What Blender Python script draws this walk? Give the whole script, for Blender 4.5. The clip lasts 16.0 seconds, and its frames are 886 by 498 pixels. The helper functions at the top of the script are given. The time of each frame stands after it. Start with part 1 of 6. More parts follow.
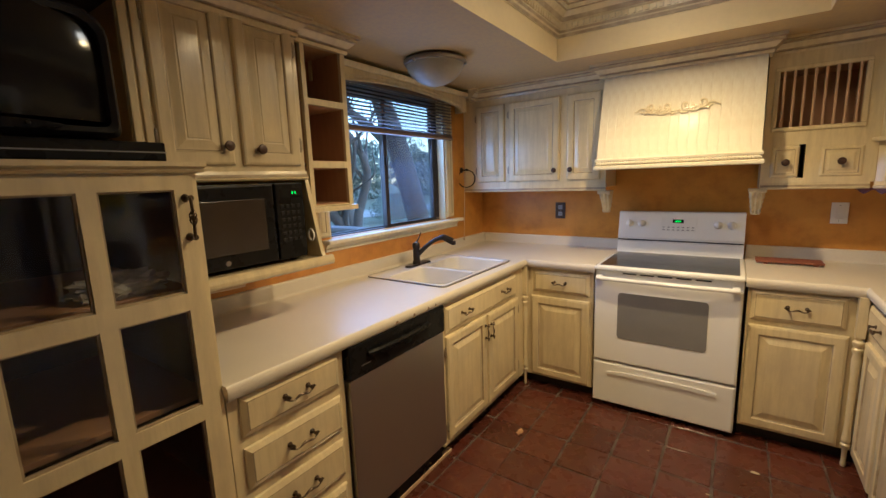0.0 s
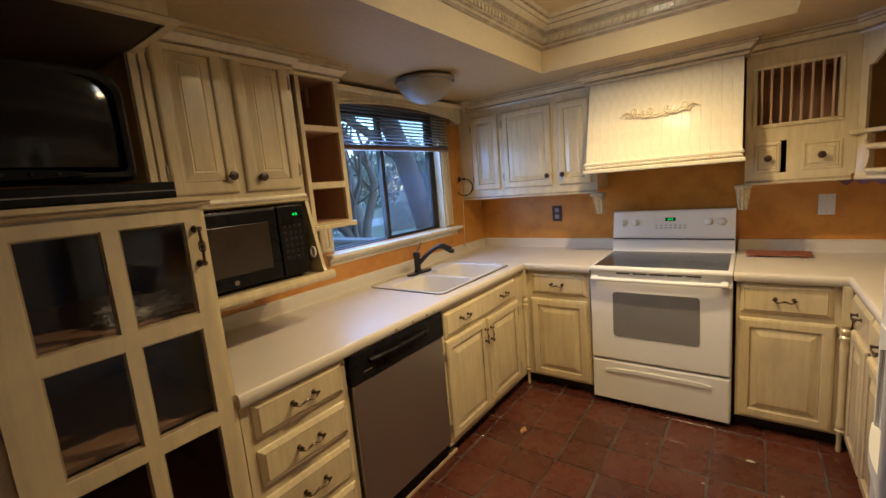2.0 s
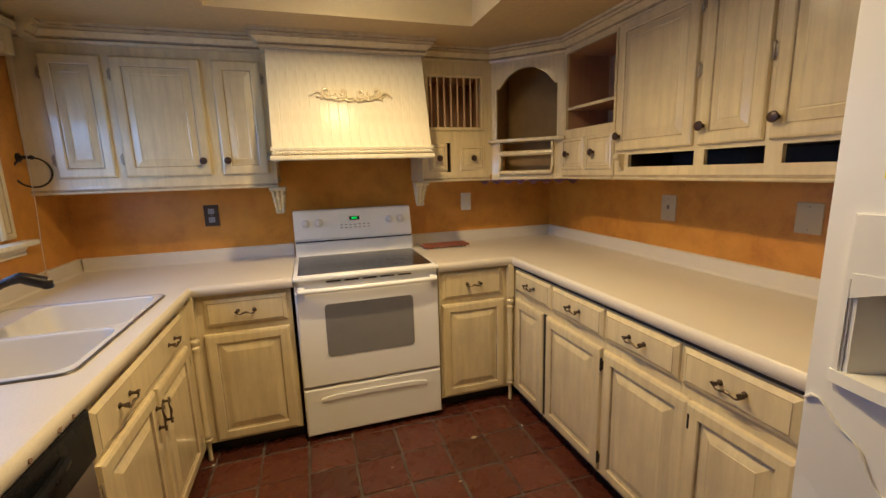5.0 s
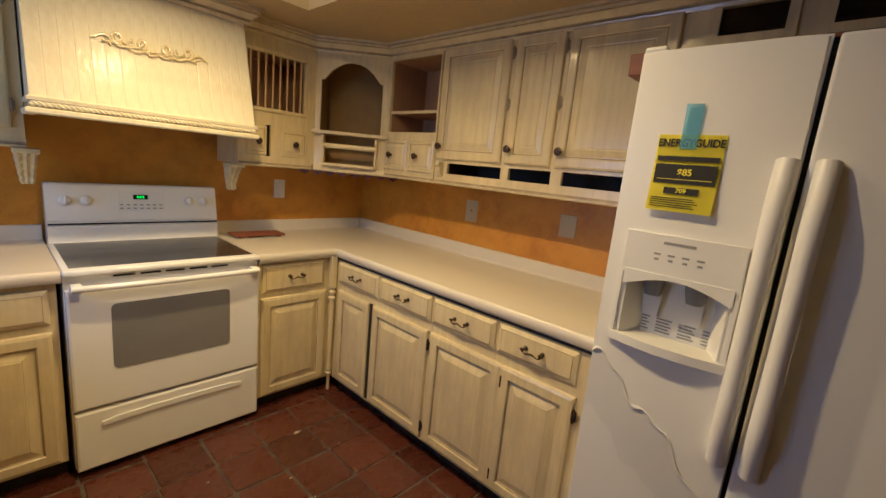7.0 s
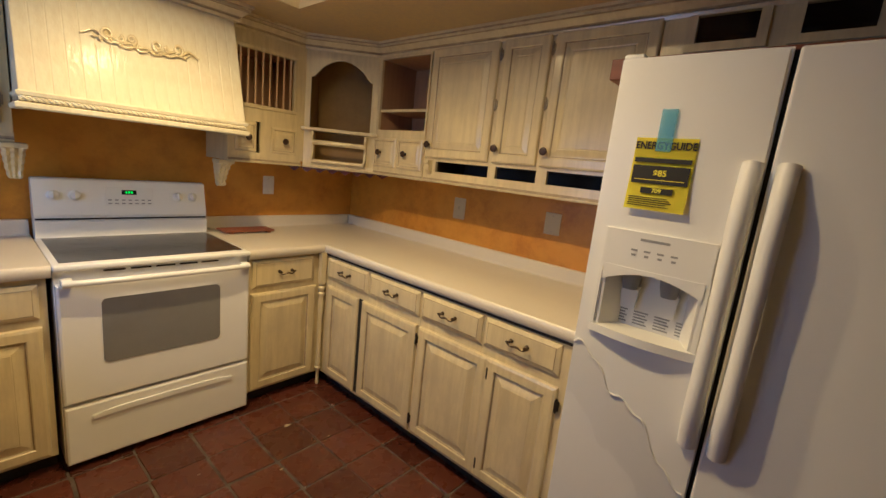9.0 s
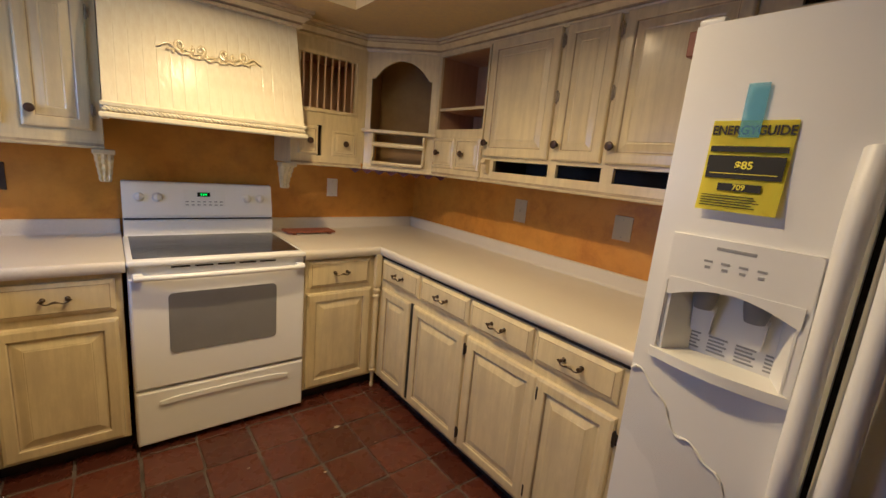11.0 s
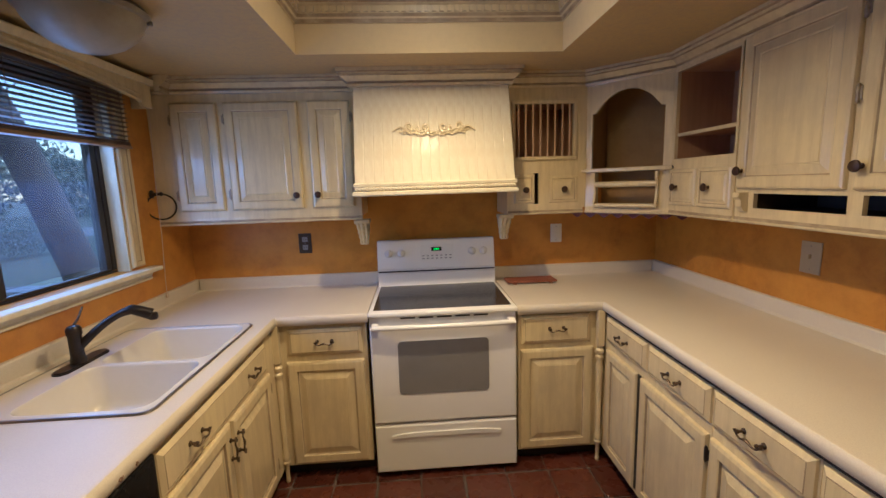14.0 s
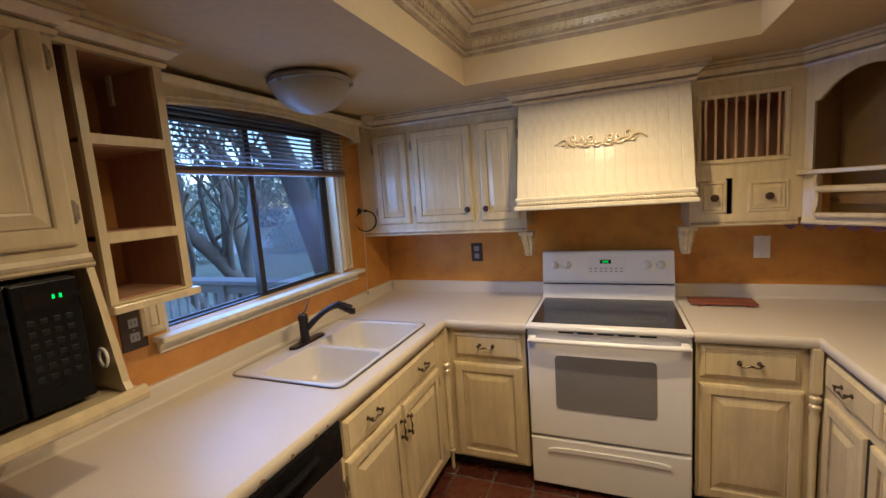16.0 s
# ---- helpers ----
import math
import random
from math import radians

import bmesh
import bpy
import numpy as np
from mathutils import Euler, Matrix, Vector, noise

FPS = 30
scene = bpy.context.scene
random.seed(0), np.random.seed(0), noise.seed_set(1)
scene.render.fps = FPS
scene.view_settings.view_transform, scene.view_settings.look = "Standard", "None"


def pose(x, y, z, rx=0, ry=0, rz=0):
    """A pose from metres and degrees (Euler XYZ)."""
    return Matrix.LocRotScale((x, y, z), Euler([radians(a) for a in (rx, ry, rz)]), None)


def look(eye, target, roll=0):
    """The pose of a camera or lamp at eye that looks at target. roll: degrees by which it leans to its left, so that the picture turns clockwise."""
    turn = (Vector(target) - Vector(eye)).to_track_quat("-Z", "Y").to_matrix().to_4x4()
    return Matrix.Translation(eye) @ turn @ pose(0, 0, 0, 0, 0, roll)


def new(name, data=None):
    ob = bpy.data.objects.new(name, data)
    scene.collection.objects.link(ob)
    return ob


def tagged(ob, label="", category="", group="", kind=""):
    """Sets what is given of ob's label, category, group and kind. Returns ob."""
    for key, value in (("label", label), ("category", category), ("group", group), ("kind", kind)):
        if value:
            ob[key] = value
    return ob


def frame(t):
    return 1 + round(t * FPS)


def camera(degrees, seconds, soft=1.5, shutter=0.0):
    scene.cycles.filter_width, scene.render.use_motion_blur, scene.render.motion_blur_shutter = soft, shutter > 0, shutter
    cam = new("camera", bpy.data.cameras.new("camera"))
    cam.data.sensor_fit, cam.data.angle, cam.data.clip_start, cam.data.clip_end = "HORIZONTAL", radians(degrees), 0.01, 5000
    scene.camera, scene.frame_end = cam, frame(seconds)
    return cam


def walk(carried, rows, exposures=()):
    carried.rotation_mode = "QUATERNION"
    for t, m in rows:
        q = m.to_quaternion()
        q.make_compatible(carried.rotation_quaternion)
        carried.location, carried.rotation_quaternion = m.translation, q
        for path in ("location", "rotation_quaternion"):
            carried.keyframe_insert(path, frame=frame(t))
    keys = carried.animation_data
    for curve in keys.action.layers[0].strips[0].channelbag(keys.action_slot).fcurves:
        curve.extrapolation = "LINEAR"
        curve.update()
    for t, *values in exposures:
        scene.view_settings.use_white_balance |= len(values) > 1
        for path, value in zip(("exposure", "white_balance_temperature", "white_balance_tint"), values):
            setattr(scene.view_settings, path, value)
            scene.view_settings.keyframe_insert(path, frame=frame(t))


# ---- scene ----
cam = camera(92.8, 16.0)
PATH = [
    (0, (0.139, 0.039, 1.477), (-0.988, 1.659, 1.151), -2.0),
    (0.5, (0.195, 0.023, 1.495), (-0.936, 1.639, 1.166), -2.6),
    (1, (0.233, 0.012, 1.506), (-0.92, 1.615, 1.192), -4.0),
    (1.5, (0.257, 0.003, 1.515), (-0.904, 1.601, 1.2), -4.4),
    (2, (0.279, -0.001, 1.518), (-0.897, 1.588, 1.215), -5.0),
    (2.5, (0.259, 0.01, 1.508), (-0.886, 1.615, 1.171), -4.4),
    (3, (0.16, 0.032, 1.495), (-0.863, 1.719, 1.163), -2.8),
    (3.5, (0.001, 0.084, 1.474), (-0.771, 1.897, 1.132), -3.4),
    (4, (-0.16, 0.194, 1.457), (-0.533, 2.131, 1.125), -3.2),
    (4.5, (-0.326, 0.366, 1.445), (-0.249, 2.325, 1.049), -1.7),
    (5, (-0.444, 0.489, 1.424), (0.143, 2.366, 1.061), -1.7),
    (5.2, (-0.469, 0.507, 1.41), (0.286, 2.325, 1.059), -1.9),
    (7.3, (-0.74, 0.566, 1.444), (0.729, 1.87, 1.067), 6.1),
    (7.5, (-0.739, 0.558, 1.444), (0.723, 1.868, 1.057), 6.2),
    (8, (-0.77, 0.543, 1.446), (0.747, 1.792, 1.074), 6.9),
    (8.5, (-0.771, 0.533, 1.453), (0.735, 1.794, 1.074), 6.5),
    (10.8, (-0.657, 0.545, 1.405), (0.679, 1.987, 1.037), 4.9),
    (11, (-0.587, 0.531, 1.44), (0.638, 2.061, 1.042), 5.2),
    (11.5, (-0.505, 0.538, 1.438), (0.441, 2.251, 1.027), 3.7),
    (12, (-0.429, 0.534, 1.446), (0.248, 2.371, 1.038), 1.6),
    (12.5, (-0.372, 0.533, 1.451), (0.121, 2.431, 1.057), 1.5),
    (13, (-0.321, 0.529, 1.485), (-0.006, 2.469, 1.115), -0.7),
    (13.5, (-0.306, 0.531, 1.533), (-0.117, 2.498, 1.227), -1.3),
    (14, (-0.289, 0.606, 1.551), (-0.17, 2.579, 1.247), -1.8),
    (14.5, (-0.213, 0.685, 1.543), (-0.274, 2.661, 1.24), -3.0),
    (15, (-0.087, 0.73, 1.573), (-0.466, 2.679, 1.333), -2.5),
    (15.5, (-0.059, 0.707, 1.604), (-0.664, 2.6, 1.375), -3.4),
    (16, (-0.119, 0.559, 1.618), (-0.871, 2.394, 1.362), -4.1),
]
walk(cam, [(t, look(eye, target, roll)) for t, eye, target, roll in PATH], exposures=[(0.0, 1.58, 4800, 12), (4.0, 1.53, 4900, 12), (7.3, 1.50, 5100, 9), (8.7, 1.50, 5100, 9), (11.0, 1.46, 4850, 13), (12.0, 1.42, 4800, 15), (14.0, 1.38, 4650, 17), (16.0, 1.34, 4650, 17)])

# ---- light ----
world = bpy.data.worlds.new("sky")
scene.world = world
world.use_nodes = True
wn = world.node_tree.nodes
sky = wn.new("ShaderNodeTexSky")
sky.sky_type, sky.sun_disc = "NISHITA", False
sky.sun_elevation, sky.sun_rotation = radians(38), radians(100)
sky.air_density, sky.dust_density = 1.3, 0.5
world.node_tree.links.new(sky.outputs[0], wn["Background"].inputs[0])
wn["Background"].inputs[1].default_value = 0.15
sun = new("sun", bpy.data.lights.new("sun", "SUN"))
sun.data.energy, sun.data.angle, sun.data.color = 1.4, radians(20), (0.60, 0.75, 1.0)
sun.matrix_world = look((6, 3, 6), (0, 0, 0))


WARM = (1.0, 0.63, 0.225)
LAMPS = [(-0.19, 2.15, 1.0, 31.0), (-0.19, 1.45, 0.7, 23.0)]
for lx, ly, soft_watts, beam_watts in LAMPS:
    lamp = new("downlight", bpy.data.lights.new("downlight", "AREA"))
    lamp.data.shape, lamp.data.size, lamp.data.energy, lamp.data.color = "DISK", 0.07, soft_watts, WARM
    lamp.location = (lx, ly, 2.335)
    beam = new("downlight_beam", bpy.data.lights.new("downlight_beam", "SPOT"))
    beam.data.energy, beam.data.shadow_soft_size, beam.data.color = beam_watts, 0.03, WARM
    beam.data.spot_size, beam.data.spot_blend = radians(150), 1.0
    beam.location = (lx, ly, 2.334)
# the sky's light in the window opening
glow = new("window_daylight", bpy.data.lights.new("window_daylight", "AREA"))
glow.data.shape, glow.data.size, glow.data.size_y = "RECTANGLE", 1.10, 0.62
glow.data.energy, glow.data.color = 3.0, (0.42, 0.60, 1.0)
glow.matrix_world = look((-1.90, 2.21, 1.52), (-0.9, 2.21, 1.12))

# ---- materials ----
def material(name, colour, rough=0.5, metal=0.0, grain=None, stain=None, bump=0.0, bump_scale=200.0, spec=0.5, coat=0.0, stretch=(1, 1, 1), vary=0.0, rough_var=0.0):
    """grain, stain: (scale, second colour, amount): fine and broad variation; vary: change from object to object."""
    m = bpy.data.materials.new(name)
    m.use_nodes = True
    n, link = m.node_tree.nodes, m.node_tree.links.new
    b = n["Principled BSDF"]
    b.inputs["Roughness"].default_value = rough
    b.inputs["Metallic"].default_value = metal
    b.inputs["Specular IOR Level"].default_value = spec
    b.inputs["Coat Weight"].default_value = coat
    b.inputs["Coat Roughness"].default_value = 0.16
    co = n.new("ShaderNodeTexCoord")
    mp = n.new("ShaderNodeMapping")
    mp.inputs["Scale"].default_value = stretch
    link(co.outputs["Object"], mp.inputs[0])
    rgb = n.new("ShaderNodeRGB")
    rgb.outputs[0].default_value = (*colour, 1)
    out = rgb.outputs[0]
    for k, item in enumerate((grain, stain)):
        if not item:
            continue
        scale, second, amount = item
        tex = n.new("ShaderNodeTexNoise")
        tex.inputs["Scale"].default_value = scale
        tex.inputs["Detail"].default_value = 6
        tex.inputs["Roughness"].default_value = 0.65
        link((mp if k == 0 else co).outputs[0 if k == 0 else "Object"], tex.inputs["Vector"])
        ramp = n.new("ShaderNodeMapRange")
        ramp.inputs["From Min"].default_value, ramp.inputs["From Max"].default_value = 0.42, 0.68
        ramp.inputs["To Max"].default_value = amount
        link(tex.outputs["Fac"], ramp.inputs["Value"])
        mix = n.new("ShaderNodeMix")
        mix.data_type = "RGBA"
        link(ramp.outputs[0], mix.inputs["Factor"])
        link(out, mix.inputs[6])
        mix.inputs[7].default_value = (*second, 1)
        out = mix.outputs[2]
    if vary:
        info = n.new("ShaderNodeObjectInfo")
        hsv = n.new("ShaderNodeHueSaturation")
        mr = n.new("ShaderNodeMapRange")
        mr.inputs["To Min"].default_value, mr.inputs["To Max"].default_value = 1 - vary, 1 + vary
        link(info.outputs["Random"], mr.inputs["Value"])
        link(mr.outputs[0], hsv.inputs["Value"])
        link(out, hsv.inputs["Color"])
        out = hsv.outputs[0]
    link(out, b.inputs["Base Color"])
    if bump or rough_var:
        t2 = n.new("ShaderNodeTexNoise")
        t2.inputs["Scale"].default_value = bump_scale
        t2.inputs["Detail"].default_value = 4
        link(mp.outputs[0], t2.inputs["Vector"])
        if bump:
            bp = n.new("ShaderNodeBump")
            bp.inputs["Strength"].default_value = bump
            bp.inputs["Distance"].default_value = 0.004
            link(t2.outputs["Fac"], bp.inputs["Height"])
            link(bp.outputs[0], b.inputs["Normal"])
            link(bp.outputs[0], b.inputs["Coat Normal"])
        if rough_var:
            rr = n.new("ShaderNodeMapRange")
            rr.inputs["To Min"].default_value, rr.inputs["To Max"].default_value = max(0.02, rough - rough_var), rough + rough_var
            link(t2.outputs["Fac"], rr.inputs["Value"])
            link(rr.outputs[0], b.inputs["Roughness"])
    return m


def glowing(name, colour, strength):
    m = bpy.data.materials.new(name)
    m.use_nodes = True
    b = m.node_tree.nodes["Principled BSDF"]
    b.inputs["Base Color"].default_value = (*colour, 1)
    b.inputs["Emission Color"].default_value = (*colour, 1)
    b.inputs["Emission Strength"].default_value = strength
    return m


def clear(name, tint, rough=0.0):
    m = bpy.data.materials.new(name)
    m.use_nodes = True
    n, link = m.node_tree.nodes, m.node_tree.links.new
    n.remove(n["Principled BSDF"])
    tr, gl, mix, fr = n.new("ShaderNodeBsdfTransparent"), n.new("ShaderNodeBsdfGlossy"), n.new("ShaderNodeMixShader"), n.new("ShaderNodeLayerWeight")
    power, gain = n.new("ShaderNodeMath"), n.new("ShaderNodeMath")
    power.operation, gain.operation = "POWER", "MULTIPLY_ADD"
    power.inputs[1].default_value, gain.inputs[1].default_value, gain.inputs[2].default_value = 4.0, 0.45, 0.022
    link(fr.outputs["Facing"], power.inputs[0]), link(power.outputs[0], gain.inputs[0])
    tr.inputs[0].default_value = (*tint, 1)
    gl.inputs["Roughness"].default_value = rough
    link(gain.outputs[0], mix.inputs[0]), link(tr.outputs[0], mix.inputs[1]), link(gl.outputs[0], mix.inputs[2])
    link(mix.outputs[0], n["Material Output"].inputs[0])
    return m


CREAM = material("antiqued_cream_paint", (0.71, 0.60, 0.335), 0.32, grain=(9, (0.44, 0.35, 0.205), 0.50), stain=(4.5, (0.54, 0.45, 0.28), 0.6), bump=0.16, bump_scale=14, stretch=(3.0, 3.0, 0.35), coat=0.8)
HOODM = material("glossy_cream_paint", (0.77, 0.72, 0.54), 0.48, grain=(14, (0.62, 0.53, 0.34), 0.55), stain=(4, (0.70, 0.62, 0.42), 0.5), bump=0.45, bump_scale=22, spec=0.12, coat=0.12, stretch=(2.2, 2.2, 0.6))
GLAZE = material("brown_glaze_in_grooves", (0.30, 0.225, 0.13), 0.5, grain=(14, (0.54, 0.45, 0.28), 0.85), stain=(4, (0.29, 0.22, 0.13), 0.5))
WALL = material("sponged_ochre_paint", (0.55, 0.240, 0.018), 0.40, grain=(8, (0.33, 0.120, 0.009), 0.78), stain=(2.2, (0.58, 0.285, 0.032), 0.8), bump=0.12, bump_scale=60)
CEIL = material("tan_ceiling_paint", (0.50, 0.372, 0.165), 0.75, grain=(40, (0.38, 0.30, 0.19), 0.5), stain=(1.5, (0.37, 0.29, 0.18), 0.5), bump=0.25, bump_scale=90)
TRAYM = material("pale_yellow_paint", (0.70, 0.565, 0.29), 0.6, grain=(30, (0.62, 0.50, 0.27), 0.4), stain=(2, (0.64, 0.52, 0.30), 0.5), bump=0.15, bump_scale=80)
LAMINATE = material("ivory_laminate", (0.69, 0.635, 0.52), 0.36, grain=(260, (0.54, 0.48, 0.40), 0.5), stain=(3, (0.61, 0.555, 0.47), 0.5), rough_var=0.06, bump_scale=8)
CHIP = material("bare_particle_board", (0.20, 0.12, 0.07), 0.9, grain=(150, (0.30, 0.2, 0.12), 0.6))
ENAMEL = material("white_enamel", (0.84, 0.83, 0.80), 0.22, stain=(2, (0.80, 0.79, 0.75), 0.5), spec=0.5, rough_var=0.05, bump_scale=5)
FRIDGEM = material("textured_white_steel", (0.82, 0.81, 0.78), 0.33, stain=(1.5, (0.77, 0.76, 0.72), 0.5), bump=0.05, bump_scale=500)
HANDLEM = material("satin_white_handle", (0.84, 0.83, 0.80), 0.36, stain=(3, (0.80, 0.79, 0.75), 0.4), spec=0.35)
PLASTIC = material("white_plastic", (0.78, 0.77, 0.74), 0.4, stain=(3, (0.70, 0.69, 0.65), 0.4))
GREYP = material("grey_plastic", (0.26, 0.26, 0.26), 0.45, stain=(4, (0.20, 0.2, 0.2), 0.4))
OVENGLASS = material("grey_oven_glass", (0.22, 0.215, 0.205), 0.16, stain=(3, (0.18, 0.175, 0.17), 0.5), grain=(300, (0.27, 0.265, 0.25), 0.5))
COOKTOP = material("black_ceramic_glass", (0.030, 0.031, 0.033), 0.17, grain=(400, (0.06, 0.06, 0.06), 0.4), rough_var=0.05, bump_scale=20)
BLACK = material("black_plastic", (0.007, 0.007, 0.008), 0.28, spec=0.16, stain=(5, (0.013, 0.013, 0.013), 0.5), rough_var=0.08, bump_scale=15)
SCREEN = material("dark_screen_glass", (0.010, 0.010, 0.011), 0.08, spec=0.2, stain=(3, (0.014, 0.014, 0.014), 0.5))
MWGLASS = material("brown_microwave_glass", (0.030, 0.022, 0.016), 0.20, stain=(4, (0.040, 0.029, 0.021), 0.5))
TVSHELL = material("charcoal_plastic", (0.014, 0.014, 0.015), 0.42, stain=(4, (0.021, 0.021, 0.021), 0.4), spec=0.22)
STEEL = material("brushed_stainless", (0.40, 0.375, 0.34), 0.34, metal=0.9, grain=(30, (0.36, 0.34, 0.32), 0.6), stain=(3, (0.40, 0.38, 0.36), 0.5), stretch=(1, 1, 40), bump=0.04, bump_scale=60)
KNOBM = material("brown_bronze_knob", (0.065, 0.036, 0.024), 0.36, metal=0.35, stain=(40, (0.03, 0.018, 0.013), 0.6))
HINGEM = material("paint_smeared_hinge", (0.36, 0.30, 0.20), 0.4, metal=0.2, grain=(60, (0.14, 0.11, 0.08), 0.7))
IRON = material("oil_rubbed_bronze", (0.030, 0.025, 0.022), 0.33, metal=0.55, stain=(25, (0.06, 0.04, 0.03), 0.5))
BRASS = material("aged_bronze", (0.12, 0.085, 0.055), 0.38, metal=0.75, grain=(60, (0.05, 0.035, 0.025), 0.7))
PINK = material("bare_birch_interior", (0.46, 0.265, 0.135), 0.6, grain=(12, (0.30, 0.165, 0.08), 0.5), stain=(3, (0.35, 0.205, 0.105), 0.5), stretch=(3, 3, 0.3))
# very dark brown for slots, glazed cabinet insides and the overhead box's underside
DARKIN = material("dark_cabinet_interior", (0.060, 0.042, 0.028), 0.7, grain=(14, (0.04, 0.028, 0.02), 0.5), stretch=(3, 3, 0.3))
OLIVE = material("ochre_back_panel", (0.30, 0.18, 0.05), 0.6, grain=(8, (0.20, 0.11, 0.03), 0.5), stain=(3, (0.33, 0.205, 0.06), 0.5))
SPINDLE = material("bare_pinkish_dowel", (0.52, 0.35, 0.21), 0.55, grain=(16, (0.42, 0.27, 0.15), 0.5), stretch=(3, 3, 0.3))
REDWOOD = material("reddish_wood", (0.24, 0.075, 0.034), 0.5, grain=(12, (0.16, 0.05, 0.022), 0.6), stretch=(0.4, 4, 4))
PLANK = material("bare_pine", (0.52, 0.38, 0.23), 0.6, grain=(14, (0.42, 0.29, 0.16), 0.5), stretch=(4, 0.4, 4))
TILE = material("terracotta_tile", (0.085, 0.023, 0.012), 0.28, grain=(5, (0.040, 0.015, 0.009), 0.6), stain=(2.0, (0.115, 0.034, 0.017), 0.7), bump=0.16, bump_scale=12, vary=0.28, rough_var=0.14, coat=0.25)
GROUT = material("grey_brown_grout", (0.115, 0.090, 0.074), 0.8, grain=(7, (0.030, 0.018, 0.013), 0.9), bump=0.4, bump_scale=120)
# black of the toe kicks, also of strips that paint in shade
SHADOWGAP = material("black_toe_kick_and_shade", (0.02, 0.017, 0.014), 0.8)
SINKM = material("ivory_porcelain", (0.70, 0.66, 0.57), 0.16, stain=(4, (0.64, 0.60, 0.50), 0.5), spec=0.6)
RIMM = material("steel_sink_rim", (0.30, 0.29, 0.28), 0.35, metal=0.9)
SASH = material("bronze_aluminium", (0.045, 0.038, 0.034), 0.45, metal=0.3, stain=(6, (0.07, 0.06, 0.05), 0.5))
BLIND = material("dark_wood_slat", (0.13, 0.085, 0.055), 0.45, grain=(16, (0.11, 0.06, 0.03), 0.6), stretch=(4, 0.3, 4), vary=0.12)
RAILM = material("pale_brown_wood", (0.30, 0.19, 0.10), 0.45, grain=(16, (0.20, 0.12, 0.06), 0.6), stretch=(4, 0.3, 4))
GLASS = clear("window_glass", (0.93, 0.96, 0.96))
CABGLASS = clear("cabinet_glass", (0.86, 0.85, 0.82), 0.02)
FILMM = clear("clear_plastic_film", (0.975, 0.975, 0.975), 0.15)
BAGM = material("crumpled_clear_plastic", (0.62, 0.61, 0.58), 0.15, stain=(9, (0.5, 0.49, 0.47), 0.5), spec=0.8)
_n, _l = BAGM.node_tree.nodes, BAGM.node_tree.links.new
_t, _m = _n.new("ShaderNodeBsdfTransparent"), _n.new("ShaderNodeMixShader")
_m.inputs[0].default_value = 0.8
_l(_t.outputs[0], _m.inputs[1]), _l(_n["Principled BSDF"].outputs[0], _m.inputs[2]), _l(_m.outputs[0], _n["Material Output"].inputs[0])
FROST = material("frosted_white_glass", (0.34, 0.31, 0.245), 0.40, grain=(9, (0.25, 0.22, 0.17), 0.7), stain=(5, (0.46, 0.43, 0.36), 0.4))
PEWTER = material("brushed_pewter", (0.30, 0.28, 0.25), 0.4, metal=0.8)
ALMOND = material("almond_plastic", (0.50, 0.42, 0.27), 0.4, stain=(8, (0.44, 0.37, 0.24), 0.4))
BRONZEPL = material("dark_bronze_plate", (0.075, 0.055, 0.040), 0.38, metal=0.6, stain=(20, (0.05, 0.035, 0.025), 0.5))
YELLOW = material("yellow_label_paper", (0.92, 0.83, 0.02), 0.6, stain=(6, (0.86, 0.75, 0.02), 0.4))
INK = material("black_ink", (0.02, 0.018, 0.01), 0.6)
TAPE = material("blue_masking_tape", (0.24, 0.54, 0.70), 0.6, grain=(60, (0.30, 0.60, 0.74), 0.5))
_n, _l = TAPE.node_tree.nodes, TAPE.node_tree.links.new
_t, _m = _n.new("ShaderNodeBsdfTransparent"), _n.new("ShaderNodeMixShader")
_t.inputs[0].default_value, _m.inputs[0].default_value = (0.70, 0.88, 0.96, 1), 0.34
_l(_t.outputs[0], _m.inputs[1]), _l(_n["Principled BSDF"].outputs[0], _m.inputs[2]), _l(_m.outputs[0], _n["Material Output"].inputs[0])
INKGREY = material("grey_print", (0.30, 0.30, 0.30), 0.6)
DARKRED = material("dark_red_stained_wood", (0.13, 0.024, 0.014), 0.45, grain=(12, (0.07, 0.014, 0.009), 0.6), stretch=(0.4, 4, 4))
GREEN = glowing("green_display", (0.06, 0.75, 0.05), 0.5)
SCREENM = bpy.data.materials.new("insect_screen")
SCREENM.use_nodes = True
_n, _l = SCREENM.node_tree.nodes, SCREENM.node_tree.links.new
_t, _m = _n.new("ShaderNodeBsdfTransparent"), _n.new("ShaderNodeMixShader")
# the daylight's bluish haze is put into the screen's base colour
_n["Principled BSDF"].inputs["Base Color"].default_value = (0.22, 0.28, 0.44, 1)
_m.inputs[0].default_value = 0.30
_l(_t.outputs[0], _m.inputs[1]), _l(_n["Principled BSDF"].outputs[0], _m.inputs[2]), _l(_m.outputs[0], _n["Material Output"].inputs[0])
BULB = glowing("lit_bulb", (1.0, 0.82, 0.55), 14.0)
DRYLEAF = material("dry_leaf", (0.42, 0.24, 0.11), 0.7, grain=(60, (0.30, 0.16, 0.07), 0.6))
CORD = material("white_cord", (0.55, 0.46, 0.36), 0.7)
BARK = material("oak_bark", (0.085, 0.075, 0.066), 0.95, grain=(14, (0.035, 0.030, 0.027), 0.8), stain=(3, (0.13, 0.12, 0.11), 0.5), bump=0.9, bump_scale=14, stretch=(2, 2, 0.4))
LEAF = material("green_leaves", (0.105, 0.135, 0.085), 0.55, stain=(1.2, (0.15, 0.18, 0.11), 0.7), vary=0.25)
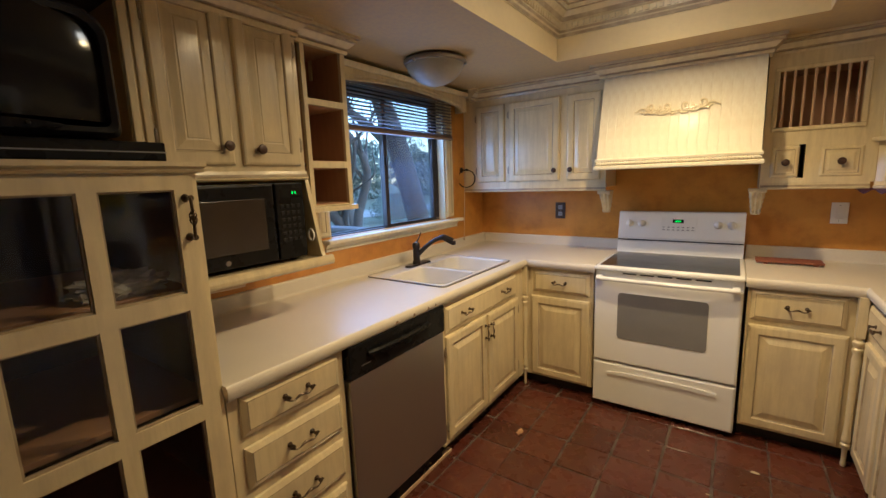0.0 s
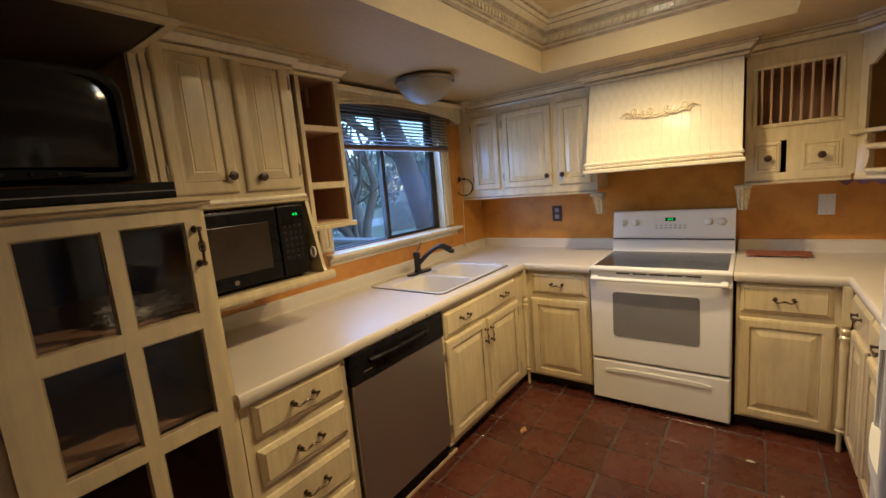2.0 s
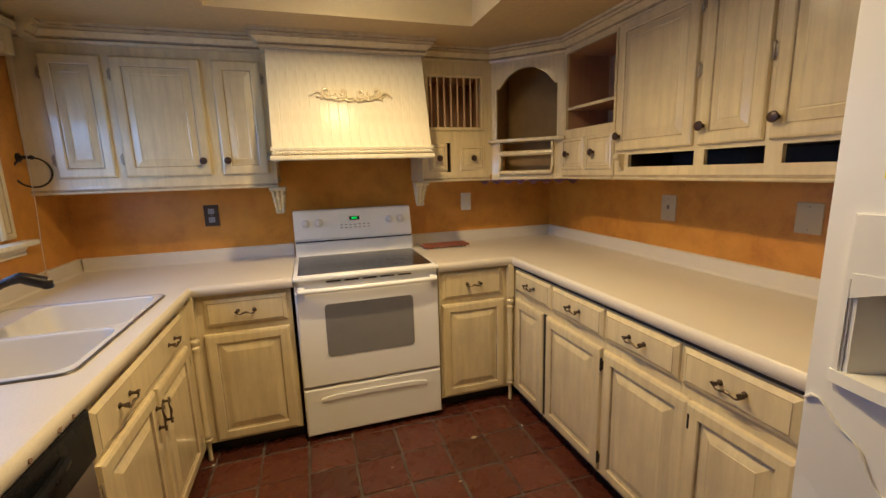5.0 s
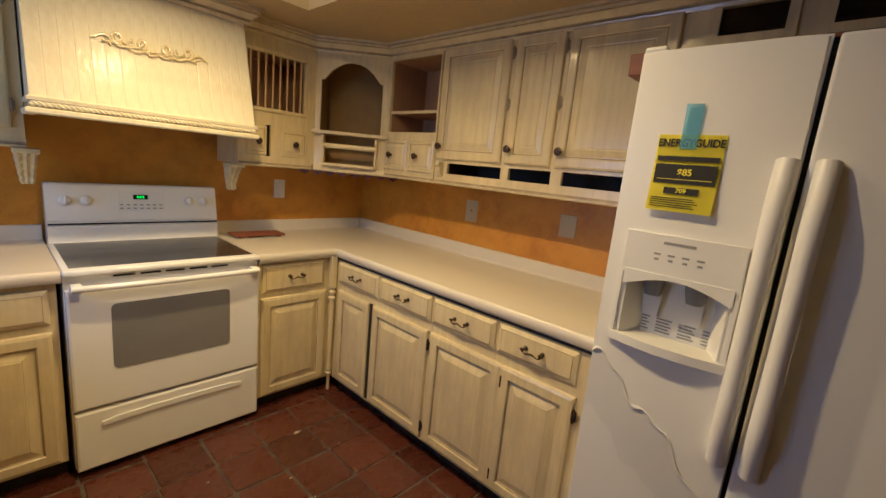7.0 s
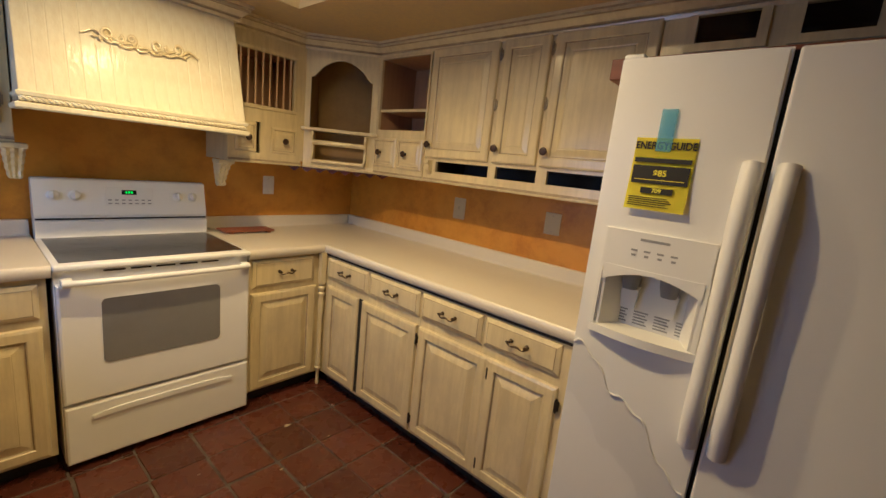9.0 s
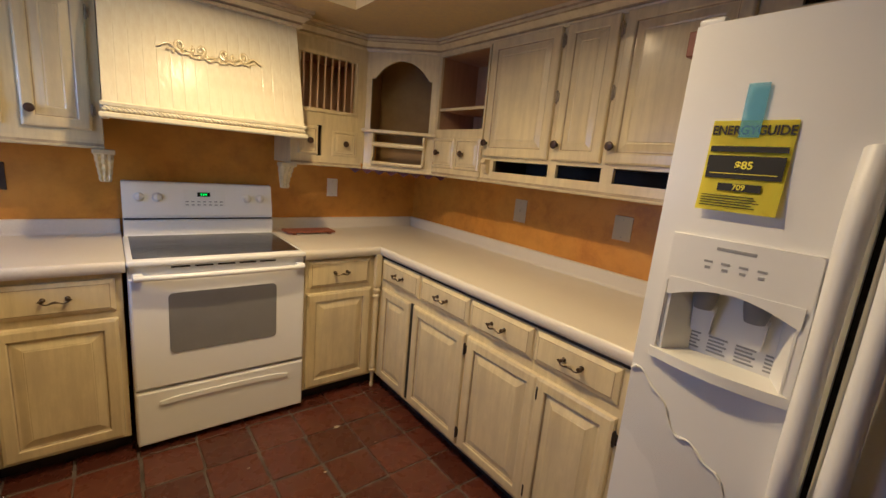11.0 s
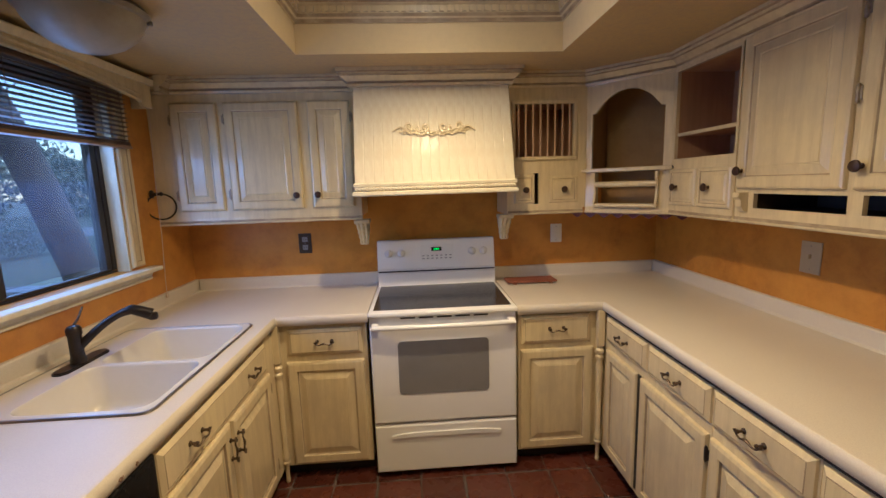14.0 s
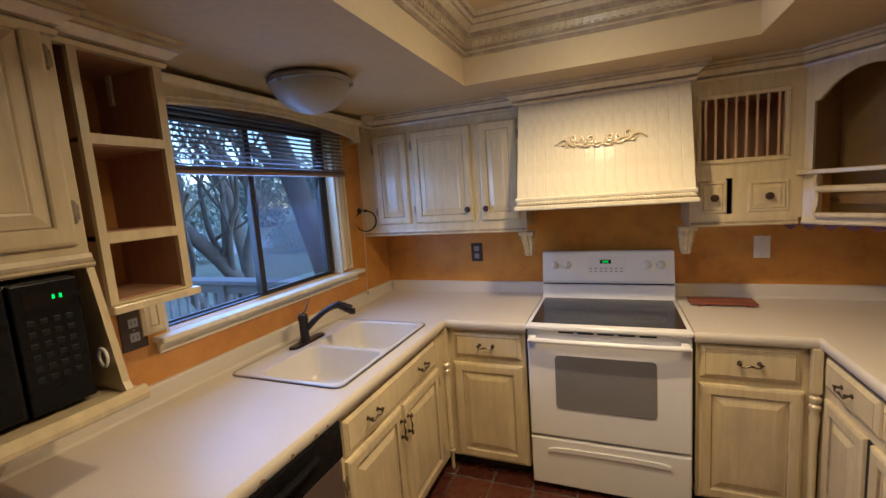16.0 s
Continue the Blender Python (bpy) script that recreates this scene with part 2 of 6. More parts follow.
LEAF2 = material("pale_grey_green_leaves", (0.15, 0.19, 0.16), 0.6, stain=(0.8, (0.21, 0.24, 0.20), 0.7))
GRASS = material("lawn", (0.14, 0.15, 0.10), 0.9, grain=(6, (0.20, 0.19, 0.14), 0.6), stain=(0.6, (0.11, 0.13, 0.08), 0.6))
ROADM = material("pale_drive", (0.32, 0.31, 0.29), 0.9, grain=(20, (0.25, 0.24, 0.22), 0.5))
DECKM = material("weathered_deck_paint", (0.21, 0.20, 0.21), 0.7, grain=(15, (0.15, 0.14, 0.145), 0.6), stretch=(3, 3, 0.4))
CARM = material("white_car_paint", (0.65, 0.66, 0.68), 0.25, coat=0.5)

# ---- mesh helpers ----
RUN = {"n": pose(0, 0, 0), "e": pose(0, 0, 0, 0, 0, -90), "w": pose(0, 0, 0, 0, 0, 90)}
BASE = {}


def thing(name, base=(0, 0, 0), run="n", label="", category="", group="", kind="", turn=0):
    """An Empty at base, given in the run's own axes: x to the right as one faces the wall, y into the wall, z up."""
    ob = new(name)
    ob.empty_display_size = 0.1
    ob.matrix_world = RUN[run] @ pose(*base, 0, 0, turn)
    BASE[ob] = Vector(base) if not turn else None
    return tagged(ob, label, category, group, kind)


def top_of(ob):
    while ob.parent:
        ob = ob.parent
    return ob


def part(name, bm, mats, parent=None, label="", smooth=False):
    """Links a bmesh as one mesh; under a parent its coordinates are those of the parent's run."""
    me = bpy.data.meshes.new(name)
    if parent:
        base = BASE.get(top_of(parent))
        if base is not None:
            bmesh.ops.translate(bm, verts=bm.verts, vec=-base)
    bmesh.ops.recalc_face_normals(bm, faces=bm.faces)
    bm.to_mesh(me)
    bm.free()
    for m in mats if isinstance(mats, (list, tuple)) else [mats]:
        me.materials.append(m)
    if smooth:
        for p in me.polygons:
            p.use_smooth = True
        me.set_sharp_from_angle(angle=radians(40))
    ob = new(name, me)
    ob.parent = parent
    return tagged(ob, label)


def solid(name, bm, mats, label, category="", kind="", group="", smooth=False):
    return tagged(part(name, bm, mats, smooth=smooth), label, category, group, kind)


def B():
    return bmesh.new()


def box(bm, x0, x1, y0, y1, z0, z1, bevel=0.0, mat=0, seg=2):
    """An upright box, with rounded edges if bevel is given."""
    if x1 < x0: x0, x1 = x1, x0
    if y1 < y0: y0, y1 = y1, y0
    if z1 < z0: z0, z1 = z1, z0
    v = [bm.verts.new((x, y, z)) for x in (x0, x1) for y in (y0, y1) for z in (z0, z1)]
    fs = [bm.faces.new([v[i] for i in q]) for q in ((0, 1, 3, 2), (4, 6, 7, 5), (0, 4, 5, 1), (2, 3, 7, 6), (0, 2, 6, 4), (1, 5, 7, 3))]
    for f in fs:
        f.material_index = mat
    if bevel:
        es = {e for f in fs for e in f.edges}
        made = bmesh.ops.bevel(bm, geom=list(es), offset=min(bevel, 0.45 * min(x1 - x0, y1 - y0, z1 - z0)), segments=seg, affect="EDGES", profile=0.5)
        for f in made["faces"]:
            f.material_index = mat
    return v


def rings(bm, x0, x1, z0, z1, profile, y=0.0, back=None, mats=None):
    """A panel facing -y from rectangular rings: profile of (inset, depth); back: depth of its flat back."""
    prev, first = None, None
    for k, (i, d) in enumerate(profile):
        ring = [bm.verts.new(p) for p in ((x0 + i, y + d, z0 + i), (x1 - i, y + d, z0 + i), (x1 - i, y + d, z1 - i), (x0 + i, y + d, z1 - i))]
        if prev:
            for a in range(4):
                f = bm.faces.new((prev[a], prev[(a + 1) % 4], ring[(a + 1) % 4], ring[a]))
                f.material_index = mats[k - 1] if mats else 0
        else:
            first = ring
        prev = ring
    f = bm.faces.new(prev)
    f.material_index = mats[len(profile) - 1] if mats else 0
    if back is not None:
        ring = [bm.verts.new((v.co.x, y + back, v.co.z)) for v in first]
        for a in range(4):
            bm.faces.new((ring[a], ring[(a + 1) % 4], first[(a + 1) % 4], first[a]))
        bm.faces.new(ring[::-1])


def lathe(bm, profile, at=(0, 0, 0), axis="z", seg=14):
    """A turned body from (radius, height) along an axis from at; axis 'y' runs towards -y (out of the wall)."""
    loops = []
    for r, h in profile:
        loop = []
        for k in range(seg):
            a = 2 * math.pi * k / seg
            c, s = r * math.cos(a), r * math.sin(a)
            p = (c, s, h) if axis == "z" else (c, -h, s) if axis == "y" else (h, c, s)
            loop.append(bm.verts.new((at[0] + p[0], at[1] + p[1], at[2] + p[2])))
        if loops:
            for k in range(seg):
                bm.faces.new((loops[-1][k], loops[-1][(k + 1) % seg], loop[(k + 1) % seg], loop[k]))
        loops.append(loop)
    bm.faces.new(loops[0][::-1])
    bm.faces.new(loops[-1])


def tube(bm, pts, r, seg=8, closed=False, mat=0):
    """A round bar along points; r: one radius or one for each point."""
    pts = [Vector(p) for p in pts]
    rs = r if isinstance(r, (list, tuple)) else [r] * len(pts)
    loops, n = [], len(pts)
    up = Vector((0.123, 0.271, 0.95)).normalized()
    for k, p in enumerate(pts):
        a = pts[(k - 1) % n] if closed or k else p
        b = pts[(k + 1) % n] if closed or k < n - 1 else p
        d = (b - a).normalized()
        u = d.cross(up)
        if u.length < 0.1:
            u = d.cross(Vector((1, 0, 0)))
        u.normalize()
        w = u.cross(d)
        up = w
        loops.append([bm.verts.new(p + rs[k] * (math.cos(t) * u + math.sin(t) * w)) for t in (2 * math.pi * j / seg for j in range(seg))])
    for k in range(n if closed else n - 1):
        a, b = loops[k], loops[(k + 1) % n]
        for j in range(seg):
            bm.faces.new((a[j], a[(j + 1) % seg], b[(j + 1) % seg], b[j])).material_index = mat
    if not closed:
        bm.faces.new(loops[0][::-1]).material_index = mat
        bm.faces.new(loops[-1]).material_index = mat


def sweep(bm, profile, path, closed=False, mat=0, mats=None):
    """A moulding: profile of (out, z) along a plan path of (x, y), 'out' to the path's right, with mitred corners."""
    path = [Vector((*p, 0)) for p in path]
    n, loops = len(path), []
    for k, p in enumerate(path):
        d0 = (p - path[k - 1]).normalized() if closed or k else None
        d1 = (path[(k + 1) % n] - p).normalized() if closed or k < n - 1 else None
        r0 = Vector((d0.y, -d0.x, 0)) if d0 else None
        r1 = Vector((d1.y, -d1.x, 0)) if d1 else None
        if r0 and r1:
            m = (r0 + r1).normalized()
            m = m / max(0.3, m.dot(r0))
        else:
            m = r0 or r1
        loops.append([bm.verts.new(p + m * o + Vector((0, 0, z))) for o, z in profile])
    q = len(profile)
    for k in range(n if closed else n - 1):
        a, b = loops[k], loops[(k + 1) % n]
        for j in range(q):
            f = bm.faces.new((a[j], b[j], b[(j + 1) % q], a[(j + 1) % q]))
            f.material_index = mats[j] if mats else mat
    if not closed:
        bm.faces.new(loops[0])
        bm.faces.new(loops[-1][::-1])


def outline(bm, pts, depth, plane="xz", at=0.0, mat=0):
    """A flat board cut to an outline. plane xz: pts (x, z), thickness along y from at; yz: pts (y, z), along x; xy: along z."""
    def put(p, d):
        return (p[0], d, p[1]) if plane == "xz" else (d, p[0], p[1]) if plane == "yz" else (p[0], p[1], d)
    a = [bm.verts.new(put(p, at)) for p in pts]
    b = [bm.verts.new(put(p, at + depth)) for p in pts]
    fs = [bm.faces.new(a), bm.faces.new(b[::-1])]
    for k in range(len(pts)):
        fs.append(bm.faces.new((a[k], b[k], b[(k + 1) % len(pts)], a[(k + 1) % len(pts)])))
    for f in fs:
        f.material_index = mat

# ---- setting ----
XW, XE, YN, YS, ZC, ZT = -1.735, 1.345, 3.385, -2.2, 2.155, 2.45
TX0, TX1, TY0, TY1 = -0.810, 0.435, -0.30, 2.680
WY0, WY1, WZ0, WZ1 = 1.62, 2.80, 1.165, 2.075

bm = B()
box(bm, XW - 0.15, XE + 0.15, YS - 0.15, YN + 0.15, -0.12, -0.005)
floor = solid("floor", bm, GROUT, "terracotta tiled kitchen floor with worn grey-brown grout", kind="structure")
bm = B()
box(bm, XW - 0.14, XE + 0.14, YN, YN + 0.14, -0.012, 2.6)
solid("wall_north", bm, WALL, "sponge-painted ochre orange kitchen wall", kind="structure")
bm = B()
box(bm, XE, XE + 0.14, YS, YN, -0.012, 2.6)
solid("wall_east", bm, WALL, "sponge-painted ochre orange kitchen wall", kind="structure")
bm = B()
box(bm, XW - 0.14, XE + 0.14, YS - 0.14, YS, -0.012, 2.6)
solid("wall_south", bm, WALL, "plain ochre painted end wall", kind="structure")
bm = B()
box(bm, XW - 0.14, XW, YS, WY0, -0.012, 2.6)
box(bm, XW - 0.14, XW, WY1, YN, -0.012, 2.6)
box(bm, XW - 0.14, XW, WY0, WY1, -0.012, WZ0)
box(bm, XW - 0.14, XW, WY0, WY1, WZ1, 2.6)
solid("wall_west", bm, WALL, "sponge-painted ochre orange wall with a window", kind="structure")
bm = B()
box(bm, XW, TX0, YS, YN, ZC, ZC + 0.05)
box(bm, TX1, XE, YS, YN, ZC, ZC + 0.05)
box(bm, TX0, TX1, TY1, YN, ZC, ZC + 0.05)
box(bm, TX0, TX1, YS, TY0, ZC, ZC + 0.05)
solid("ceiling", bm, CEIL, "ivory painted lower ceiling around a raised tray", kind="structure")
# one shell: the outside, the step over the ceiling's cut edge, and the painted lining 3 mm proud of it
bm = B()
shell = []
for grow, z in ((0.05, ZT + 0.05), (0.05, ZC + 0.052), (-0.0005, ZC + 0.052), (-0.0005, ZC - 0.001), (-0.003, ZC - 0.001), (-0.003, ZT)):
    shell.append([bm.verts.new((x, y, z)) for x, y in ((TX0 - grow, TY0 - grow), (TX1 + grow, TY0 - grow), (TX1 + grow, TY1 + grow), (TX0 - grow, TY1 + grow))])
for p, q in zip(shell, shell[1:]):
    for k in range(4):
        bm.faces.new((p[k], p[(k + 1) % 4], q[(k + 1) % 4], q[k]))
bm.faces.new(shell[0]), bm.faces.new(shell[-1])
solid("ceiling_tray", bm, TRAYM, "raised pale yellow ceiling tray", kind="structure")

# tray crown with dentils
bm = B()
ring_path = [(TX0, TY0), (TX0, TY1), (TX1, TY1), (TX1, TY0)]
sweep(bm, [(0.0, 2.285), (0.012, 2.285), (0.016, 2.300), (0.024, 2.306), (0.030, 2.318), (0.030, 2.350), (0.046, 2.358), (0.060, 2.378), (0.084, 2.400), (0.092, 2.404), (0.096, 2.424), (0.110, 2.428), (0.112, ZT), (0.0, ZT)], ring_path, closed=True, mats=[0, 1, 0, 1, 0, 0, 1, 0, 1, 0, 1, 0, 0, 0])
for k in range(int((TX1 - TX0 - 0.08) / 0.034)):
    for yy in (TY1 - 0.030, TY0 + 0.030):
        x = TX0 + 0.05 + 0.034 * k
        box(bm, x, x + 0.019, yy - 0.012, yy + 0.012, 2.322, 2.347)
for k in range(int((TY1 - TY0 - 0.08) / 0.034)):
    for xx in (TX0 + 0.030, TX1 - 0.030):
        y = TY0 + 0.05 + 0.034 * k
        box(bm, xx - 0.012, xx + 0.012, y, y + 0.019, 2.322, 2.347)
solid("trim_tray_crown", bm, [CREAM, GLAZE], "glazed cream crown moulding with dentils in the tray", kind="structure")

# crown above the wall cabinets
CROWN = [(-0.02, 2.075), (0.006, 2.075), (0.010, 2.088), (0.004, 2.092), (0.012, 2.100), (0.036, 2.122), (0.044, 2.126), (0.044, 2.138), (0.056, 2.142), (0.056, ZC), (-0.02, ZC)]
CM = [0, 0, 1, 1, 0, 1, 0, 1, 0, 0, 0]
bm = B()
sweep(bm, CROWN, [(-1.733, 3.075), (-0.612, 3.075)], mats=CM)
sweep(bm, [(o + 0.004 if o > 0 else o, z - 0.004 if z < ZC else z) for o, z in CROWN], [(-0.614, 3.07), (-0.614, 2.955), (0.246, 2.955), (0.246, 3.07)], mats=CM)
sweep(bm, CROWN, [(0.25, 3.075), (0.705, 3.075), (1.04, 2.74), (1.04, 0.02)], mats=CM)
sweep(bm, CROWN, [(-1.395, 0.64), (-1.395, 1.235), (-1.435, 1.235), (-1.435, 1.540), (-1.72, 1.540)], mats=CM)
sweep(bm, CROWN, [(-1.60, 2.985), (-1.60, 3.075)], mats=CM)
solid("trim_cabinet_crown", bm, [CREAM, GLAZE], "glazed cream crown moulding above the cabinets", kind="structure")

# ---- cabinet kit (all in a run's axes) ----
DOOR = [(0.0, 0.010), (0.003, 0.003), (0.010, 0.0), (0.042, 0.0), (0.047, 0.003), (0.051, 0.007), (0.056, 0.007), (0.082, 0.001), (0.088, 0.003), (0.091, 0.001)]
DEEP = [(0.0, 0.012), (0.003, 0.004), (0.014, 0.0), (0.048, 0.0), (0.052, 0.004), (0.055, 0.012), (0.062, 0.012), (0.092, 0.002), (0.094, 0.003), (0.097, 0.001)]
DOORM = [0, 0, 0, 0, 1, 0, 0, 0, 0, 0]


def knob(parent, x, y, z, label="dark bronze knob"):
    bm = B()
    lathe(bm, [(0.010, -0.002), (0.006, 0.004), (0.0055, 0.012), (0.014, 0.017), (0.019, 0.023), (0.017, 0.028), (0.007, 0.031)], (x, y, z), "y")
    return part("knob", bm, KNOBM, parent, label, True)


def pull(parent, x, y, z, width=0.075, upright=False):
    """A bail pull: two feet and a bar that dips in the middle."""
    bm = B()
    h = width / 2
    for s in (-1, 1):
        lathe(bm, [(0.010, -0.002), (0.009, 0.003), (0.005, 0.006), (0.005, 0.017), (0.007, 0.020), (0.006, 0.026)], (s * h, 0, 0), "y", 10)
    pts, rs = [], []
    for k in range(15):
        u = -1 + 2 * k / 14
        pts.append((u * (h + 0.012), -0.021 - 0.004 * (1 - u * u), 0.006 * math.cos(u * math.pi * 1.6) - 0.012 * (1 - u * u)))
        rs.append(0.0032 + 0.0022 * math.exp(-18 * u * u) + (0.0022 if abs(u) > 0.95 else 0))
    tube(bm, pts, rs, 7)
    m = Matrix.Translation((x, y, z)) @ (pose(0, 0, 0, 0, 90, 0) if upright else Matrix.Identity(4))
    bmesh.ops.transform(bm, matrix=m, verts=bm.verts)
    return part("handle", bm, BRASS, parent, "aged bronze bail pull", True)


def hinge(parent, x, y, z, mat=None):
    bm = B()
    lathe(bm, [(0.003, -0.030), (0.006, -0.024), (0.006, 0.024), (0.003, 0.030)], (x, y, z), "z", 8)
    box(bm, x - 0.012, x + 0.012, y, y + 0.004, z - 0.02, z + 0.02, 0.001)
    return part("hinge", bm, mat or HINGEM, parent, "dark bronze hinge" if mat else "paint-smeared hinge", True)


def door(parent, x0, x1, z0, z1, y, profile=DOOR):
    bm = B()
    w = min(x1 - x0, z1 - z0)
    s = min(1.0, (w / 2 - 0.012) / profile[-1][0])
    rings(bm, x0, x1, z0, z1, [(i * s, d) for i, d in profile], y, 0.018, DOORM)
    return part("door", bm, [CREAM, GLAZE], parent)


def drawer(parent, x0, x1, z0, z1, y, raised=False):
    bm = B()
    if raised:
        rings(bm, x0, x1, z0, z1, [(0.0, 0.010), (0.004, 0.003), (0.010, 0.0), (0.018, 0.0), (0.021, 0.004), (0.030, 0.004), (0.040, 0.0)], y, 0.018, [0, 0, 0, 1, 0, 0, 0])
    else:
        rings(bm, x0, x1, z0, z1, [(0.0, 0.016), (0.002, 0.010), (0.018, 0.001), (0.021, 0.0)], y, 0.020, [0, 0, 1, 0])
    return part("drawer_front", bm, [CREAM, GLAZE], parent)


def frame_box(parent, x0, x1, y0, y1, z0, z1, name="body", mat=None):
    bm = B()
    box(bm, x0, x1, y0, y1, z0, z1, 0.003)
    return part(name, bm, mat or CREAM, parent)


KICK = 0.075


def base_cabinet(run, x0, x1, yf, yb, drawers, doors, label, group="base cabinets", hollow=False):
    """yf: plane of the door fronts. drawers, doors: (x0, x1, z0, z1, pulls, hinge side)."""
    ob = thing("base_cabinet", ((x0 + x1) / 2, yf + 0.3, 0), run, label, "cabinet", group)
    bm = B()
    if hollow:
        v = [(x0, yf + 0.018), (x1, yf + 0.018), (x1, yb), (x0, yb)]
        w = [(x0 + 0.018, yf + 0.038), (x1 - 0.018, yf + 0.038), (x1 - 0.018, yb - 0.012), (x0 + 0.018, yb - 0.012)]
        shell = [[bm.verts.new((px, py, pz)) for px, py in q] for q, pz in ((v, KICK), (v, 0.868), (w, 0.868), (w, KICK + 0.018))]
        for p, q in zip(shell, shell[1:]):
            for k in range(4):
                bm.faces.new((p[k], p[(k + 1) % 4], q[(k + 1) % 4], q[k]))
        bm.faces.new(shell[0]), bm.faces.new(shell[-1])
    else:
        box(bm, x0, x1, yf + 0.018, yb, KICK, 0.868)
    part("body", bm, CREAM, ob)
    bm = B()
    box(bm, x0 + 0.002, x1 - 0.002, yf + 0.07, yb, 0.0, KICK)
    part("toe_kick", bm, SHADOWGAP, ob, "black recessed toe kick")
    for a, b, c, d, n in drawers:
        f = drawer(ob, a, b, c, d, yf)
        for k in range(n):
            pull(f, a + (b - a) * (k + 0.5) / n if n == 1 else a + (b - a) * (0.22 + 0.56 * k), yf, (c + d) / 2 + 0.006)
    for a, b, c, d, side in doors:
        f = door(ob, a, b, c, d, yf, DEEP)
        if side == "hinged":
            for hz in (c + 0.07, d - 0.07):
                hinge(f, b + 0.005, yf + 0.004, hz, IRON)
        if side in ("pull_r", "pull_l"):
            pull(f, b - 0.022 if side == "pull_r" else a + 0.022, yf, d - 0.10, 0.075, True)
            for hz in (c + 0.08, d - 0.08):
                hinge(f, a - 0.004 if side == "pull_r" else b + 0.004, yf + 0.008, hz)
    return ob


def turned_post(x, y, run="n"):
    ob = thing("turned_post", (x, y, 0), run, "slender turned cream post between the base cabinets", "post", "turned posts")
    bm = B()
    lathe(bm, [(0.010, 0.0), (0.013, 0.012), (0.010, 0.03), (0.012, 0.10), (0.019, 0.108), (0.020, 0.118), (0.013, 0.126), (0.019, 0.134), (0.018, 0.15), (0.013, 0.20), (0.015, 0.45), (0.019, 0.56), (0.014, 0.585), (0.022, 0.60), (0.022, 0.612), (0.015, 0.62), (0.023, 0.635), (0.023, 0.648), (0.014, 0.658), (0.018, 0.67)], (x, y, 0), "z")
    part("shaft", bm, CREAM, ob, smooth=True)
    bm = B()
    box(bm, x - 0.018, x + 0.018, y - 0.018, y + 0.018, 0.67, 0.868, 0.003)
    part("block", bm, CREAM, ob)


YFN = 2.715
base_cabinet("n", -1.046, -0.572, YFN, YN - 0.01, [(-0.978, -0.596, 0.695, 0.838, 1)], [(-0.990, -0.592, 0.085, 0.662, "")], "antiqued cream base cabinet with one drawer beside the stove")
base_cabinet("n", 0.225, 0.690, YFN, YN - 0.01, [(0.242, 0.618, 0.690, 0.852, 1)], [(0.236, 0.634, 0.085, 0.662, "")], "antiqued cream base cabinet with one drawer beside the stove")
turned_post(-1.030, 2.705)
turned_post(0.664, 2.705)
# east run: x = -world y
YFE = 0.675
ebs = [(1.135, 1.49, 1.127, 1.462), (1.505, 1.872, 1.452, 1.872), (1.885, 2.272, 1.890, 2.326), (2.290, 2.672, 2.362, 2.665)]
edges = [1.07, 1.497, 1.878, 2.281, 2.731]
for k, (d0, d1, r0, r1) in enumerate(ebs):
    side = ("hinged", "hinged", "hinged", "")[k]
    eb_ = base_cabinet("e", -edges[k + 1] + 0.001, -edges[k] - 0.001, YFE, XE - 0.01, [(-d1, -d0, 0.712, 0.842, 1)], [(-r1, -r0, 0.090, 0.668, side)], "antiqued cream base cabinet with one drawer and a raised-panel door")
    # near-black strip paints the worktop overhang's shade onto the cabinet front
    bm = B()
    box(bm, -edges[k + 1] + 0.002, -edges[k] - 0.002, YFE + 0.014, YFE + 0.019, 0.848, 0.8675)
    part("shade_strip", bm, SHADOWGAP, eb_, "dark strip standing in for shade under the worktop")
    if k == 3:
        # black strip on the closed body draws the door gap's shade
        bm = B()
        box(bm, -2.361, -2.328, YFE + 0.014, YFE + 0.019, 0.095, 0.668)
        part("door_gap_shade", bm, SHADOWGAP, eb_, "black strip standing in for the shaded gap beside the ill-fitting door")
# west run: x = world y, y = -world x
YFW = 1.025
ob = thing("drawer_cabinet", (0.82, YFW + 0.3, 0), "w", "antiqued cream base cabinet with four drawers", "cabinet", "base cabinets")
bm = B()
box(bm, 0.606, 1.048, YFW + 0.018, 1.725, KICK, 0.868)
part("body", bm, CREAM, ob)
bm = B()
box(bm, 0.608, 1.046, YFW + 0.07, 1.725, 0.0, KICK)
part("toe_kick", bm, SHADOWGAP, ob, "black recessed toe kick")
for c, d in ((0.728, 0.858), (0.552, 0.690), (0.366, 0.514), (0.12, 0.328)):
    f = drawer(ob, 0.640, 1.020, c, d, YFW)
    pull(f, 0.83, YFW, (c + d) / 2 + 0.006, 0.09)
base_cabinet("w", 1.694, 2.731, YFW, 1.725, [(1.722, 2.562, 0.695, 0.838, 2)], [(1.722, 2.145, 0.105, 0.680, "pull_r"), (2.168, 2.590, 0.105, 0.672, "pull_l")], "antiqued cream sink cabinet with two doors and a wide drawer front", hollow=True)

# ---- countertop and splash ----
CZ0, CZ1 = 0.876, 0.915
SX0, SX1, SY0, SY1 = -1.612, -1.100, 1.815, 2.590
XC, YC, XC2 = -1.012, 2.690, 0.666
E_ = 0.016
NOSE = [(-0.001, CZ1), (E_ * 0.45, CZ1 - 0.001), (E_ * 0.85, CZ1 - 0.008), (E_, CZ1 - 0.020), (E_ * 0.85, CZ0 - 0.002), (E_ * 0.45, CZ0 - 0.010), (-0.001, CZ0 - 0.010)]
ZB = 0.990
